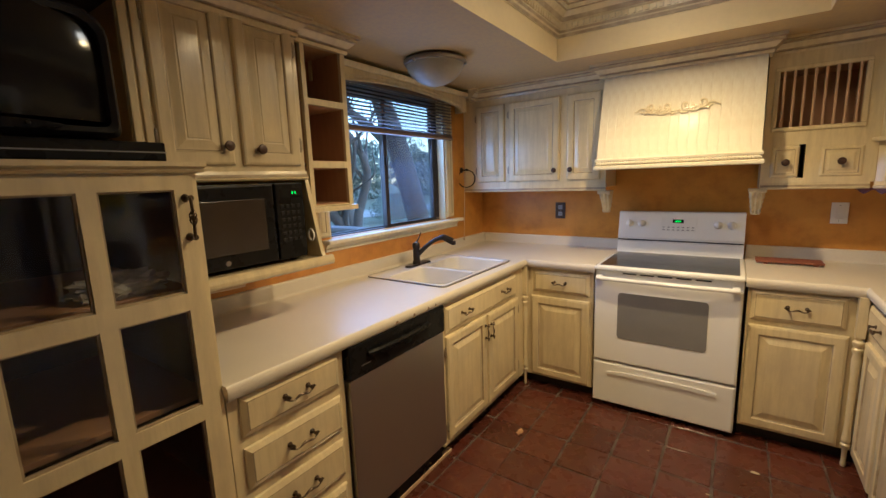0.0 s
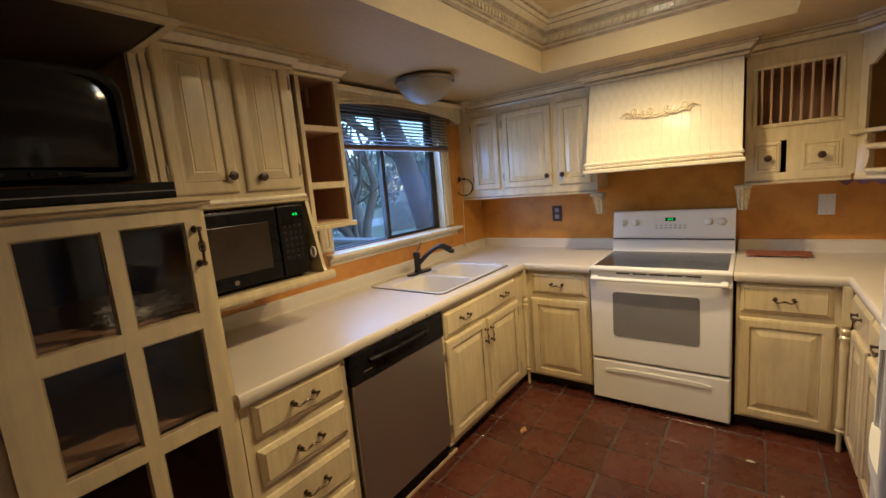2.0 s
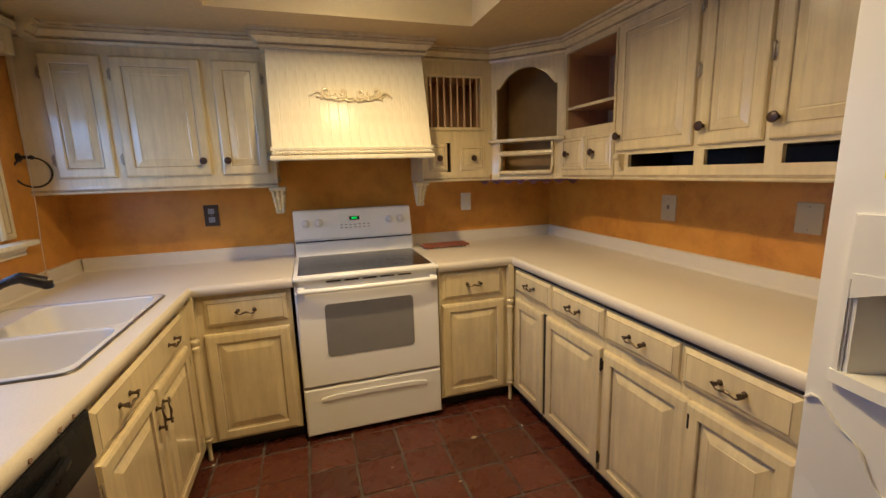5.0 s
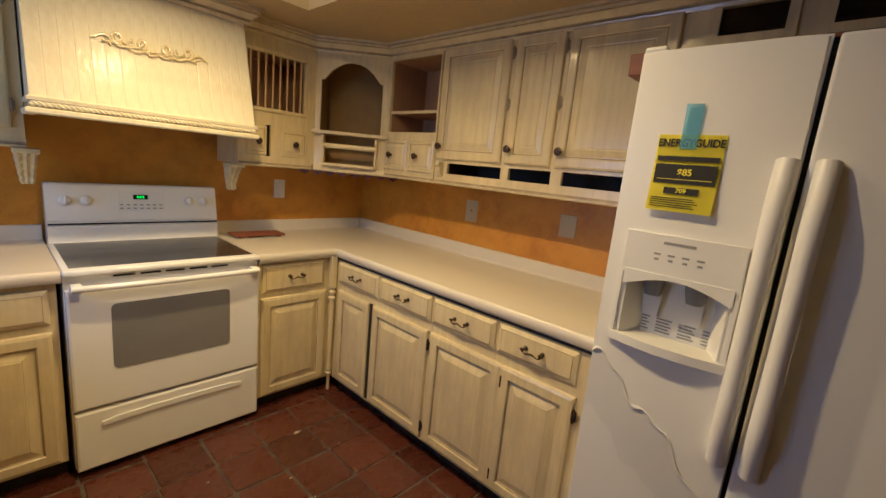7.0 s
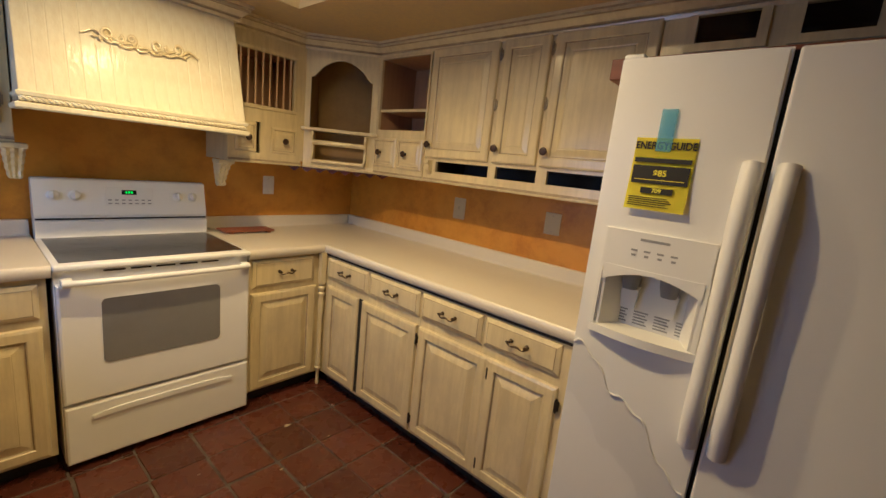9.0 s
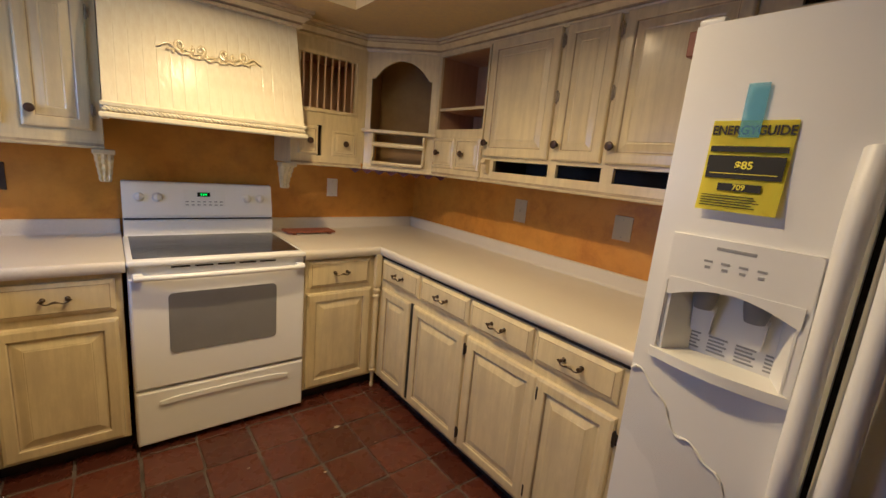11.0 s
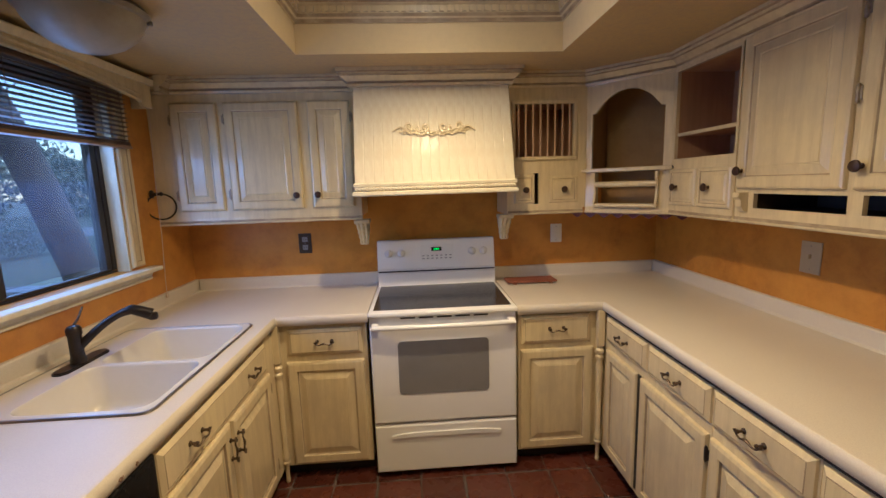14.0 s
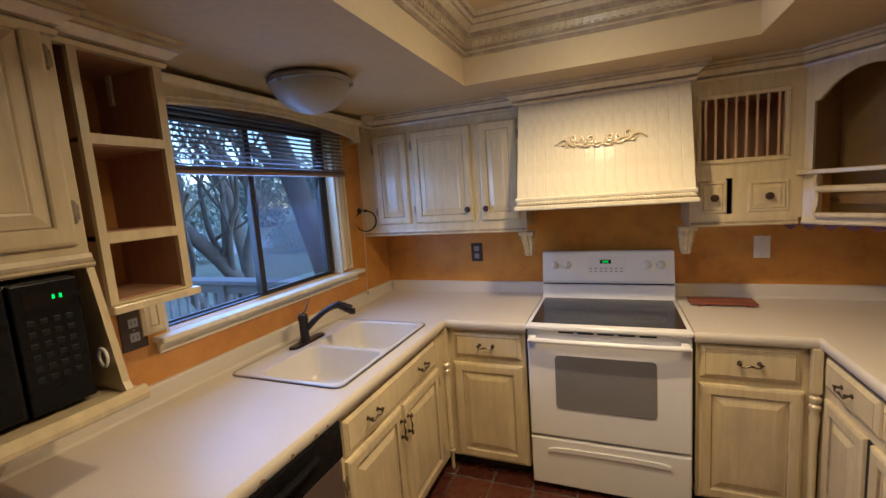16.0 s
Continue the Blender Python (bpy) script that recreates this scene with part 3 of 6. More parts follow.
SPL = [(0.0, CZ1 - 0.0005), (0.030, CZ1 - 0.0005), (0.022, CZ1 + 0.008), (0.021, ZB - 0.006), (0.017, ZB), (0.0, ZB)]


def slab(bm, xs, ys, keep, z0, z1):
    """One slab of the grid cells for which keep(i, j) holds."""
    vs = {}
    def v(i, j, k):
        if (i, j, k) not in vs:
            vs[i, j, k] = bm.verts.new((xs[i], ys[j], (z0, z1)[k]))
        return vs[i, j, k]
    on = {(i, j) for i in range(len(xs) - 1) for j in range(len(ys) - 1) if keep(i, j)}
    for i, j in on:
        bm.faces.new((v(i, j, 1), v(i + 1, j, 1), v(i + 1, j + 1, 1), v(i, j + 1, 1)))
        bm.faces.new((v(i, j + 1, 0), v(i + 1, j + 1, 0), v(i + 1, j, 0), v(i, j, 0)))
        for d, a, b in (((-1, 0), (i, j), (i, j + 1)), ((1, 0), (i + 1, j), (i + 1, j + 1)), ((0, -1), (i, j), (i + 1, j)), ((0, 1), (i, j + 1), (i + 1, j + 1))):
            if (i + d[0], j + d[1]) not in on:
                bm.faces.new((v(*a, 0), v(*b, 0), v(*b, 1), v(*a, 1)))


def worktop(base, xs, ys, keep, nose, splash, label):
    ob = thing("countertop", base, "n", label, "countertop", "countertops")
    bm = B()
    slab(bm, xs, ys, keep, CZ0, CZ1)
    part("slab", bm, LAMINATE, ob)
    bm = B()
    sweep(bm, NOSE, nose)
    part("front_edge", bm, LAMINATE, ob, smooth=True)
    for a, b in zip(splash, splash[1:]):
        bm = B()
        sweep(bm, SPL, [a, b])
        part("backsplash", bm, LAMINATE, ob, "low ivory laminate backsplash")


worktop((-1.3, 2.0, CZ0), [XW + 0.002, SX0, SX1, XC - E_, -0.558], [0.600, SY0, SY1, YC + E_, YN - 0.002], lambda i, j: (i < 3 and (i, j) != (1, 1)) or j == 3,
        [(XC - E_, 0.600), (XC - E_, YC + E_), (-0.558, YC + E_)], [(XW, 0.602), (XW, YN)], "ivory laminate worktop with a rounded front edge around the sink")
worktop((1.0, 2.3, CZ0), [0.213, XC2 + E_, XE - 0.002], [1.045, YC + E_, YN - 0.002], lambda i, j: i == 1 or j == 1,
        [(0.213, YC + E_), (XC2 + E_, YC + E_), (XC2 + E_, 1.045)], [(XE, YN), (XE, 1.047)], "long ivory laminate worktop with a rounded front edge")
for x0, x1 in ((XW + 0.031, -0.560), (0.215, XE - 0.031)):
    bm = B()
    sweep(bm, SPL, [(x0, YN), (x1, YN)])
    solid("backsplash", bm, LAMINATE, "low ivory laminate backsplash on the stove wall", "backsplash", group="backsplashes")

for cy, cw in ((1.335, 0.018), (1.452, 0.010), (1.560, 0.014), (1.618, 0.008)):
    chip = thing("edge_chip", (XC, cy, 0.884), "n", "dark chipped spot on the worktop's front edge", "chip", "chipped spots")
    bm = B()
    outline(bm, [(cy + cw * (1 + 0.35 * math.sin(3 * a + cy * 40)) * math.cos(a) * 0.5, 0.884 + 0.005 * math.sin(a) + 0.0015 * math.sin(4 * a)) for a in (2 * math.pi * k / 14 for k in range(14))], 0.004, "yz", XC - 0.003)
    part("bare_core", bm, CHIP, chip)

# ---- stove ----
st = thing("stove", (-0.172, 3.0, 0), "n", "white electric range with a black glass cooktop", "stove")
X0, X1, YF = -0.554, 0.209, 2.676
bm = B()
box(bm, X0, X1, YF + 0.035, 3.35, 0.03, 0.895, 0.004)
part("body", bm, ENAMEL, st)
for fx in (X0 + 0.06, X1 - 0.06):
    for fy in (YF + 0.10, 3.30):
        bm = B()
        lathe(bm, [(0.018, 0.0), (0.018, 0.01), (0.012, 0.03)], (fx, fy, 0), "z", 10)
        part("foot", bm, BLACK, st)
bm = B()
rings(bm, X0 + 0.003, X1 - 0.003, 0.312, 0.835, [(0.0, 0.012), (0.003, 0.004), (0.010, 0.0), (0.012, 0.0)], YF, 0.034)
dr = part("door", bm, ENAMEL, st)
bm = B()
wx0, wx1, wz0, wz1 = -0.412, 0.058, 0.474, 0.762
pts = []
for cx, cz, a0 in ((wx1 - 0.02, wz1 - 0.02, 0), (wx0 + 0.02, wz1 - 0.02, 90), (wx0 + 0.02, wz0 + 0.02, 180), (wx1 - 0.02, wz0 + 0.02, 270)):
    pts += [(cx + 0.02 * math.cos(radians(a0 + q)), cz + 0.02 * math.sin(radians(a0 + q))) for q in (0, 30, 60, 90)]
outline(bm, pts, 0.004, "xz", YF - 0.003)
part("oven_window", bm, OVENGLASS, dr, "grey speckled oven window")
bm = B()
pts = [(X0 + 0.02 + (X1 - X0 - 0.04) * k / 12, YF - 0.042 + 0.012 * abs(k / 6 - 1) ** 3, 0.848) for k in range(13)]
tube(bm, pts, 0.013, 10)
for fx in (X0 + 0.035, X1 - 0.035):
    box(bm, fx - 0.018, fx + 0.018, YF - 0.036, YF + 0.01, 0.833, 0.863, 0.005)
part("handle", bm, ENAMEL, dr, smooth=True)
bm = B()
for k in range(5):
    x = X0 + 0.16 + k * 0.095
    box(bm, x, x + 0.075, YF + 0.028, YF + 0.036, 0.872, 0.878)
part("vent_slot", bm, BLACK, st)
bm = B()
rings(bm, X0 + 0.003, X1 - 0.003, 0.030, 0.300, [(0.0, 0.012), (0.003, 0.004), (0.010, 0.0), (0.012, 0.0)], YF + 0.002, 0.034)
dw = part("drawer", bm, ENAMEL, st)
bm = B()
n0 = 0
pts = []
for k in range(13):
    u = k / 12
    pts.append((X0 + 0.09 + (X1 - X0 - 0.18) * u, 0.222 + 0.010 * (1 - abs(2 * u - 1) ** 4)))
top = [(x, z + 0.024) for x, z in pts[::-1]]
outline(bm, pts + top, 0.010, "xz", YF - 0.006)
bmesh.ops.bevel(bm, geom=list(bm.edges), offset=0.004, segments=2, affect="EDGES")
part("drawer_grip", bm, ENAMEL, dw, smooth=True)
bm = B()
box(bm, X0 - 0.002, X1 + 0.002, YF - 0.004, 3.26, 0.893, 0.917, 0.008, seg=3)
ct = part("cooktop_frame", bm, ENAMEL, st, smooth=True)
bm = B()
box(bm, X0 + 0.022, X1 - 0.022, YF + 0.045, 3.235, 0.915, 0.9195, 0.001)
gl = part("cooktop_glass", bm, COOKTOP, ct, "black ceramic glass hob")
RINGM = material("grey_burner_print", (0.10, 0.10, 0.10), 0.2)
for bx, by, r in ((-0.37, 2.86, 0.105), (-0.37, 3.11, 0.08), (0.03, 2.86, 0.08), (0.03, 3.11, 0.105)):
    bm = B()
    for q in (r, r * 0.62):
        a = [bm.verts.new((bx + q * math.cos(t), by + q * math.sin(t), 0.9197)) for t in (2 * math.pi * j / 40 for j in range(40))]
        b = [bm.verts.new((bx + (q - 0.003) * math.cos(t), by + (q - 0.003) * math.sin(t), 0.9197)) for t in (2 * math.pi * j / 40 for j in range(40))]
        for j in range(40):
            bm.faces.new((a[j], a[(j + 1) % 40], b[(j + 1) % 40], b[j]))
    part("burner_ring", bm, RINGM, gl)
bm = B()
outline(bm, [(3.255, 0.90), (3.360, 0.90), (3.360, 1.198), (3.318, 1.205), (3.300, 1.200), (3.262, 1.020), (3.270, 1.010), (3.268, 1.000), (3.255, 0.996)], X1 - X0 - 0.012, "yz", X0 + 0.006)
bmesh.ops.bevel(bm, geom=[e for e in bm.edges if abs(e.verts[0].co.x - e.verts[1].co.x) > 0.1 or (e.verts[0].co.z > 1.19 and e.verts[1].co.z > 1.19)], offset=0.004, segments=2, affect="EDGES")
bg = part("backguard", bm, ENAMEL, st, smooth=True)
bm = B()
box(bm, X0 + 0.010, X1 - 0.010, 3.258, 3.30, 1.003, 1.010)
part("shadow_gap", bm, BLACK, bg)


def on_guard(u, w):
    """A place on the sloping control panel: u along it, w up it (0 to 1)."""
    return Vector((u, 3.262 + 0.038 * w - 0.002, 1.020 + 0.180 * w))


TILTG = math.degrees(math.atan2(0.038, 0.180))
for ux in (-0.475, -0.395, 0.058, 0.132):
    bm = B()
    lathe(bm, [(0.026, 0.0), (0.026, 0.004), (0.021, 0.007), (0.019, 0.022), (0.015, 0.024)], (0, 0, 0), "y", 16)
    box(bm, -0.004, 0.004, -0.030, -0.02, -0.018, 0.018, 0.002)
    bmesh.ops.transform(bm, matrix=Matrix.Translation(on_guard(ux, 0.56)) @ pose(0, 0, 0, -TILTG), verts=bm.verts)
    part("control_knob", bm, PLASTIC, bg, "white control knob", True)
bm = B()
box(bm, -0.105, 0.105, -0.001, 0.002, -0.048, 0.048, 0.001)
bmesh.ops.transform(bm, matrix=Matrix.Translation(on_guard(-0.168, 0.55)) @ pose(0, 0, 0, -TILTG), verts=bm.verts)
cp = part("control_panel", bm, PLASTIC, bg, "pale touch panel with a lit green clock")
bm = B()
box(bm, -0.035, 0.030, -0.003, 0.0, 0.010, 0.034)
bmesh.ops.transform(bm, matrix=Matrix.Translation(on_guard(-0.168, 0.55)) @ pose(0, 0, 0, -TILTG), verts=bm.verts)
part("display", bm, BLACK, cp)
bm = B()
for k in range(3):
    box(bm, -0.018 + 0.012 * k, -0.011 + 0.012 * k, -0.0045, -0.003, 0.016, 0.028)
bmesh.ops.transform(bm, matrix=Matrix.Translation(on_guard(-0.168, 0.55)) @ pose(0, 0, 0, -TILTG), verts=bm.verts)
part("clock_digits", bm, GREEN, cp, "glowing green clock digits")
bm = B()
for k in range(7):
    for j in range(2):
        box(bm, -0.095 + 0.029 * k, -0.080 + 0.029 * k, -0.003, 0.0, -0.022 - 0.018 * j, -0.016 - 0.018 * j)
bmesh.ops.transform(bm, matrix=Matrix.Translation(on_guard(-0.168, 0.55)) @ pose(0, 0, 0, -TILTG), verts=bm.verts)
part("button_print", bm, INKGREY, cp)

# ---- hood ----
hd = thing("range_hood", (-0.18, 3.1, 1.5), "n", "cream beadboard range hood with a rope moulding and scroll ornament", "range hood")
HX0, HX1 = -0.598, 0.236
HB, HT = (2.822, 1.560), (2.975, 2.080)
bm = B()
outline(bm, [(HB[0] + 0.006, HB[1] - 0.02), (HT[0] + 0.006, HT[1]), (3.372, HT[1]), (3.372, HB[1] - 0.02)], HX1 - HX0 - 0.004, "yz", HX0 + 0.002)
part("body", bm, HOODM, hd)
NB = 17
wb = (HX1 - HX0) / NB
bm = B()
for k in range(1):
    x0 = 0.0
    pr = [(x0, 0.0012), (x0 + 0.0035, 0.0), (wb - 0.0035, 0.0), (wb, 0.0012), (wb, 0.013), (x0, 0.013)]
    a = [bm.verts.new((u, HB[0] + v, HB[1])) for u, v in pr]
    b = [bm.verts.new((u, HT[0] + v, HT[1])) for u, v in pr]
    bm.faces.new(a), bm.faces.new(b[::-1])
    for j in range(len(pr)):
        bm.faces.new((a[j], b[j], b[(j + 1) % len(pr)], a[(j + 1) % len(pr)]))
bd = part("board", bm, HOODM, hd)
bd.location.x += HX0
for k in range(1, NB):
    o = new("board", bd.data)
    o.parent, o.location = hd, (bd.location.x + wb * k, 0, 0)
bm = B()
sweep(bm, [(-0.02, 1.500), (0.010, 1.500), (0.014, 1.506), (0.014, 1.520), (0.006, 1.524), (0.002, 1.528), (0.002, 1.546), (0.008, 1.550), (0.010, 1.562), (0.000, 1.568), (-0.02, 1.568)], [(HX0, 3.06), (HX0, 2.818), (HX1, 2.818), (HX1, 3.06)], mats=[0, 0, 0, 0, 1, 1, 0, 0, 0, 0, 0])
part("ledge", bm, [HOODM, GLAZE], hd)
bm = B()
nseg = 240
for ph in (0, math.pi):
    tube(bm, [(HX0 + (HX1 - HX0) * k / nseg, 2.815 + 0.0052 * math.cos(ph + k * 0.62), 1.537 + 0.0052 * math.sin(ph + k * 0.62)) for k in range(nseg + 1)], 0.0058, 6)
part("rope_moulding", bm, HOODM, hd, smooth=True)
# scroll ornament on the slope
tilt = math.degrees(math.atan2(HT[0] - HB[0], HT[1] - HB[1]))
bm = B()
def scroll(cx, cz, r, turns, start, way):
    pts = []
    for k in range(26):
        u = k / 25
        a = start + way * u * turns * 2 * math.pi
        q = r * (1 - 0.75 * u)
        pts.append((cx + q * math.cos(a), -0.005, cz + q * math.sin(a)))
    tube(bm, pts, [0.0062 * (1 - 0.4 * k / 25) for k in range(26)], 7)
# drooping ribbon with a wavy edge, four scrolls standing on it and a curled tendril at each end
tube(bm, [(0.185 * u, -0.002, 0.020 * u * u - 0.026 + 0.0045 * math.sin(u * 21)) for u in (-1 + k / 30 for k in range(61))], [0.0036 + 0.0014 * math.cos(k * 0.9) for k in range(61)], 7)
tube(bm, [(0.150 * u, -0.001, 0.020 * u * u - 0.017 + 0.004 * math.cos(u * 17)) for u in (-1 + k / 24 for k in range(49))], 0.0030, 6)
for s in (-1, 1):
    scroll(s * 0.132, 0.008, 0.022, 1.4, math.pi * (1.5 if s > 0 else 1.5), s)
    scroll(s * 0.048, 0.004, 0.019, 1.3, math.pi * 1.5, -s)
    scroll(s * 0.088, -0.002, 0.012, 1.0, math.pi * 0.5, s)
    tube(bm, [(s * (0.150 + 0.072 * u), -0.002, -0.006 + 0.012 * math.sin(u * 4.6) + 0.010 * u) for u in (k / 14 for k in range(15))], [0.0050 - 0.0028 * k / 14 for k in range(15)], 7)
    for k in range(5):
        lathe(bm, [(0.002, -0.002), (0.0075, 0.002), (0.005, 0.006), (0.001, 0.007)], (s * (0.022 + 0.034 * k), 0.0, -0.022 + 0.016 * (0.18 * k) ** 2 + 0.006 * math.cos(k * 2.1)), "y", 8)
mid = ((HB[0] + HT[0]) / 2 - 0.004, (HB[1] + HT[1]) / 2 + 0.022)
bmesh.ops.transform(bm, matrix=Matrix.Translation((-0.178, mid[0], mid[1])) @ pose(0, 0, 0, -tilt) @ Matrix.Diagonal((1.0, 0.6, 1.25, 1.0)), verts=bm.verts)
part("scroll_ornament", bm, [CREAM], hd, "raised scroll and leaf ornament", True)

# ---- wall cabinets ----
YU = 3.070


def open_box(parent, x0, x1, y0, y1, z0, z1, mat, t=0.012, name="interior"):
    """A shell with walls of thickness t, open towards -y."""
    bm = B()
    def loop(a, y):
        return [bm.verts.new(p) for p in ((x0 + a, y, z0 + a), (x1 - a, y, z0 + a), (x1 - a, y, z1 - a), (x0 + a, y, z1 - a))]
    shell = [loop(0, y1), loop(0, y0), loop(t, y0), loop(t, y1 - t)]
    for p, q in zip(shell, shell[1:]):
        for k in range(4):
            bm.faces.new((p[k], p[(k + 1) % 4], q[(k + 1) % 4], q[k]))
    bm.faces.new(shell[0]), bm.faces.new(shell[-1])
    return part(name, bm, mat, parent)


def face_frame(parent, x0, x1, z0, z1, y, holes, t=0.018):
    """A face frame with rectangular holes (x0, x1, z0, z1), made of a grid of boards."""
    xs = sorted({x0, x1, *(h[0] for h in holes), *(h[1] for h in holes)})
    zs = sorted({z0, z1, *(h[2] for h in holes), *(h[3] for h in holes)})
    bm = B()
    keep = {}
    for i in range(len(xs) - 1):
        for j in range(len(zs) - 1):
            cx, cz = (xs[i] + xs[i + 1]) / 2, (zs[j] + zs[j + 1]) / 2
            keep[i, j] = not any(h[0] < cx < h[1] and h[2] < cz < h[3] for h in holes)
    vs = {}
    def v(i, j, k):
        return vs.setdefault((i, j, k), bm.verts.new((xs[i], y + t * k, zs[j]))) if (i, j, k) not in vs else vs[i, j, k]
    for (i, j), on in keep.items():
        if not on:
            continue
        bm.faces.new((v(i, j, 0), v(i + 1, j, 0), v(i + 1, j + 1, 0), v(i, j + 1, 0)))
        bm.faces.new((v(i, j + 1, 1), v(i + 1, j + 1, 1), v(i + 1, j, 1), v(i, j, 1)))
        for (di, dj), (a, b) in {(-1, 0): ((i, j), (i, j + 1)), (1, 0): ((i + 1, j), (i + 1, j + 1)), (0, -1): ((i, j), (i + 1, j)), (0, 1): ((i, j + 1), (i + 1, j + 1))}.items():
            if not keep.get((i + di, j + dj), False):
                bm.faces.new((v(*a, 0), v(*b, 0), v(*b, 1), v(*a, 1)))
    return part("face_frame", bm, CREAM, parent)


def rail(parent, x0, x1, y, z0=1.356, z1=1.392):
    """The moulded light rail along a wall cabinet's foot."""
    bm = B()
    sweep(bm, [(-0.016, z0), (0.004, z0), (0.010, z0 + 0.006), (0.010, z0 + 0.012), (0.004, z0 + 0.016), (0.002, z0 + 0.024), (-0.001, z1), (-0.016, z1)], [(x0, y), (x1, y)], mats=[0, 0, 0, 1, 1, 0, 0, 0])
    return part("light_rail", bm, [CREAM, GLAZE], parent)


wc = thing("wall_cabinet", (-1.15, 3.22, 1.36), "n", "antiqued cream wall cabinet with three raised-panel doors", "cabinet", "wall cabinets")
frame_box(wc, -1.7335, -0.602, YU + 0.018, YN - 0.003, 1.385, 2.10)
rail(wc, -1.7335, -0.602, YU + 0.016, 1.362, 1.400)
for a, b, k in ((-1.610, -1.362, None), (-1.325, -0.928, "r"), (-0.872, -0.640, "l")):
    d = door(wc, a, b, 1.440, 2.028, YU)
    if k:
        knob(d, b - 0.030 if k == "r" else a + 0.032, YU, 1.514)
    for hz in (1.53, 1.94):
        hinge(d, a - 0.003 if k != "l" else b + 0.003, YU + 0.010, hz)


def corbel(x, y, z):
    """A bracket that tapers downwards and back, its face carved with an acanthus leaf, below a moulded cap."""
    ob = thing("corbel", (x, y + 0.03, z), "n", "carved acanthus corbel under the wall cabinet", "corbel", "corbels")
    back, NU, NV = y + 0.085, 12, 22
    bm = B()
    grid = []
    for j in range(NV + 1):
        v = j / NV
        half = 0.020 + 0.017 * v ** 0.8 + 0.0025 * abs(math.sin(v * 14))
        reach = 0.022 + 0.066 * v ** 1.7 + 0.014 * math.exp(-((v - 0.06) / 0.08) ** 2)
        row = []
        for i in range(NU + 1):
            u = -1 + 2 * i / NU
            vein = 0.006 * math.cos(u * 9.4) + 0.004 * math.sin(v * 28 + 5 * abs(u)) - 0.012 * abs(u) ** 3
            row.append(bm.verts.new((x + half * u, back - reach - vein * (0.5 + 0.5 * v), z + 0.132 * v)))
        grid.append([bm.verts.new((x - half, back, z + 0.132 * v))] + row + [bm.verts.new((x + half, back, z + 0.132 * v))])
    n = NU + 3
    for j in range(NV):
        for i in range(n):
            bm.faces.new((grid[j][i], grid[j][(i + 1) % n], grid[j + 1][(i + 1) % n], grid[j + 1][i]))
    bm.faces.new(grid[0]), bm.faces.new(grid[-1])
    part("carving", bm, [CREAM], ob, smooth=True)
    bm = B()
    box(bm, x - 0.043, x + 0.043, y - 0.014, back, z + 0.132, z + 0.1535, 0.004)
    part("cap", bm, CREAM, ob)


corbel(-0.606, YU, 1.208)
corbel(0.240, YU, 1.208)

# plate rack cabinet
pr = thing("plate_rack_cabinet", (0.47, 3.22, 1.36), "n", "cream cabinet with spindle plate rack above two small drawers", "cabinet", "wall cabinets")
face_frame(pr, 0.262, 0.715, 1.390, 2.10, YU, [(0.298, 0.637, 1.692, 1.985), (0.404, 0.434, 1.418, 1.596)])
bm = B()
box(bm, 0.246, 0.262, YU, YN - 0.003, 1.362, 2.10)
box(bm, 0.262, 0.70, YU + 0.018, YN - 0.003, 1.372, 1.40)
part("side", bm, CREAM, pr)
open_box(pr, 0.270, 0.665, YU + 0.019, YN - 0.004, 1.665, 2.01, PINK)
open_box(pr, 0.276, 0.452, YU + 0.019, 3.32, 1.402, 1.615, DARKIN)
rail(pr, 0.250, 0.700, YU + 0.002, 1.356, 1.392)
for k in range(8):
    bm = B()
    x = 0.3175 + k * 0.043
    lathe(bm, [(0.007, 1.690), (0.007, 1.715), (0.0055, 1.73), (0.0065, 1.84), (0.0055, 1.95), (0.007, 1.965), (0.007, 1.987)], (x, YU + 0.010, 0), "z", 8)
    part("spindle", bm, SPINDLE, pr, "bare pinkish wood spindle", True)
bm = B()
for q0, q1, c0, c1 in ((0.276, 0.659, 1.670, 1.690), (0.276, 0.659, 1.987, 2.007), (0.276, 0.296, 1.690, 1.987), (0.639, 0.659, 1.690, 1.987)):
    box(bm, q0, q1, YU - 0.010, YU + 0.001, c0, c1, 0.004)
part("rack_moulding", bm, CREAM, pr)
dA = drawer(pr, 0.288, 0.410, 1.422, 1.590, YU - 0.012, True)
knob(dA, 0.352, YU - 0.012, 1.502)
dB = drawer(pr, 0.495, 0.668, 1.420, 1.580, YU - 0.006, True)
knob(dB, 0.580, YU - 0.006, 1.500)

# diagonal corner cabinet: its own axes lie along the diagonal
P0, P1 = Vector((0.716, 3.072)), Vector((1.037, 2.748))
LD = (P1 - P0).length
cc = thing("corner_cabinet", (P0.x, P0.y, 1.36), "n", "cream corner cabinet with an arched niche above a paper towel bar", "cabinet", "wall cabinets", turn=math.degrees(math.atan2(P1.y - P0.y, P1.x - P0.x)))
BASE[cc] = Vector((0, 0, 1.36))
a0, a1, spring, crownz = 0.034, LD - 0.040, 1.918, 2.030
arch = [(a0, 1.612), (a0, spring), (a0 + 0.020, spring + 0.004), (a0 + 0.030, spring + 0.018)]
for k in range(13):
    u = k / 12
    arch.append((a0 + 0.038 + (a1 - a0 - 0.076) * u, spring + 0.026 + (crownz - spring - 0.026) * math.sin(math.pi * u) ** 0.75))
arch += [(a1 - 0.030, spring + 0.018), (a1 - 0.020, spring + 0.004), (a1, spring), (a1, 1.612)]
bm = B()
outline(bm, [(0, 1.612), (0, 2.10), (LD, 2.10), (LD, 1.612)] + arch[::-1], 0.020, "xz", 0.0)
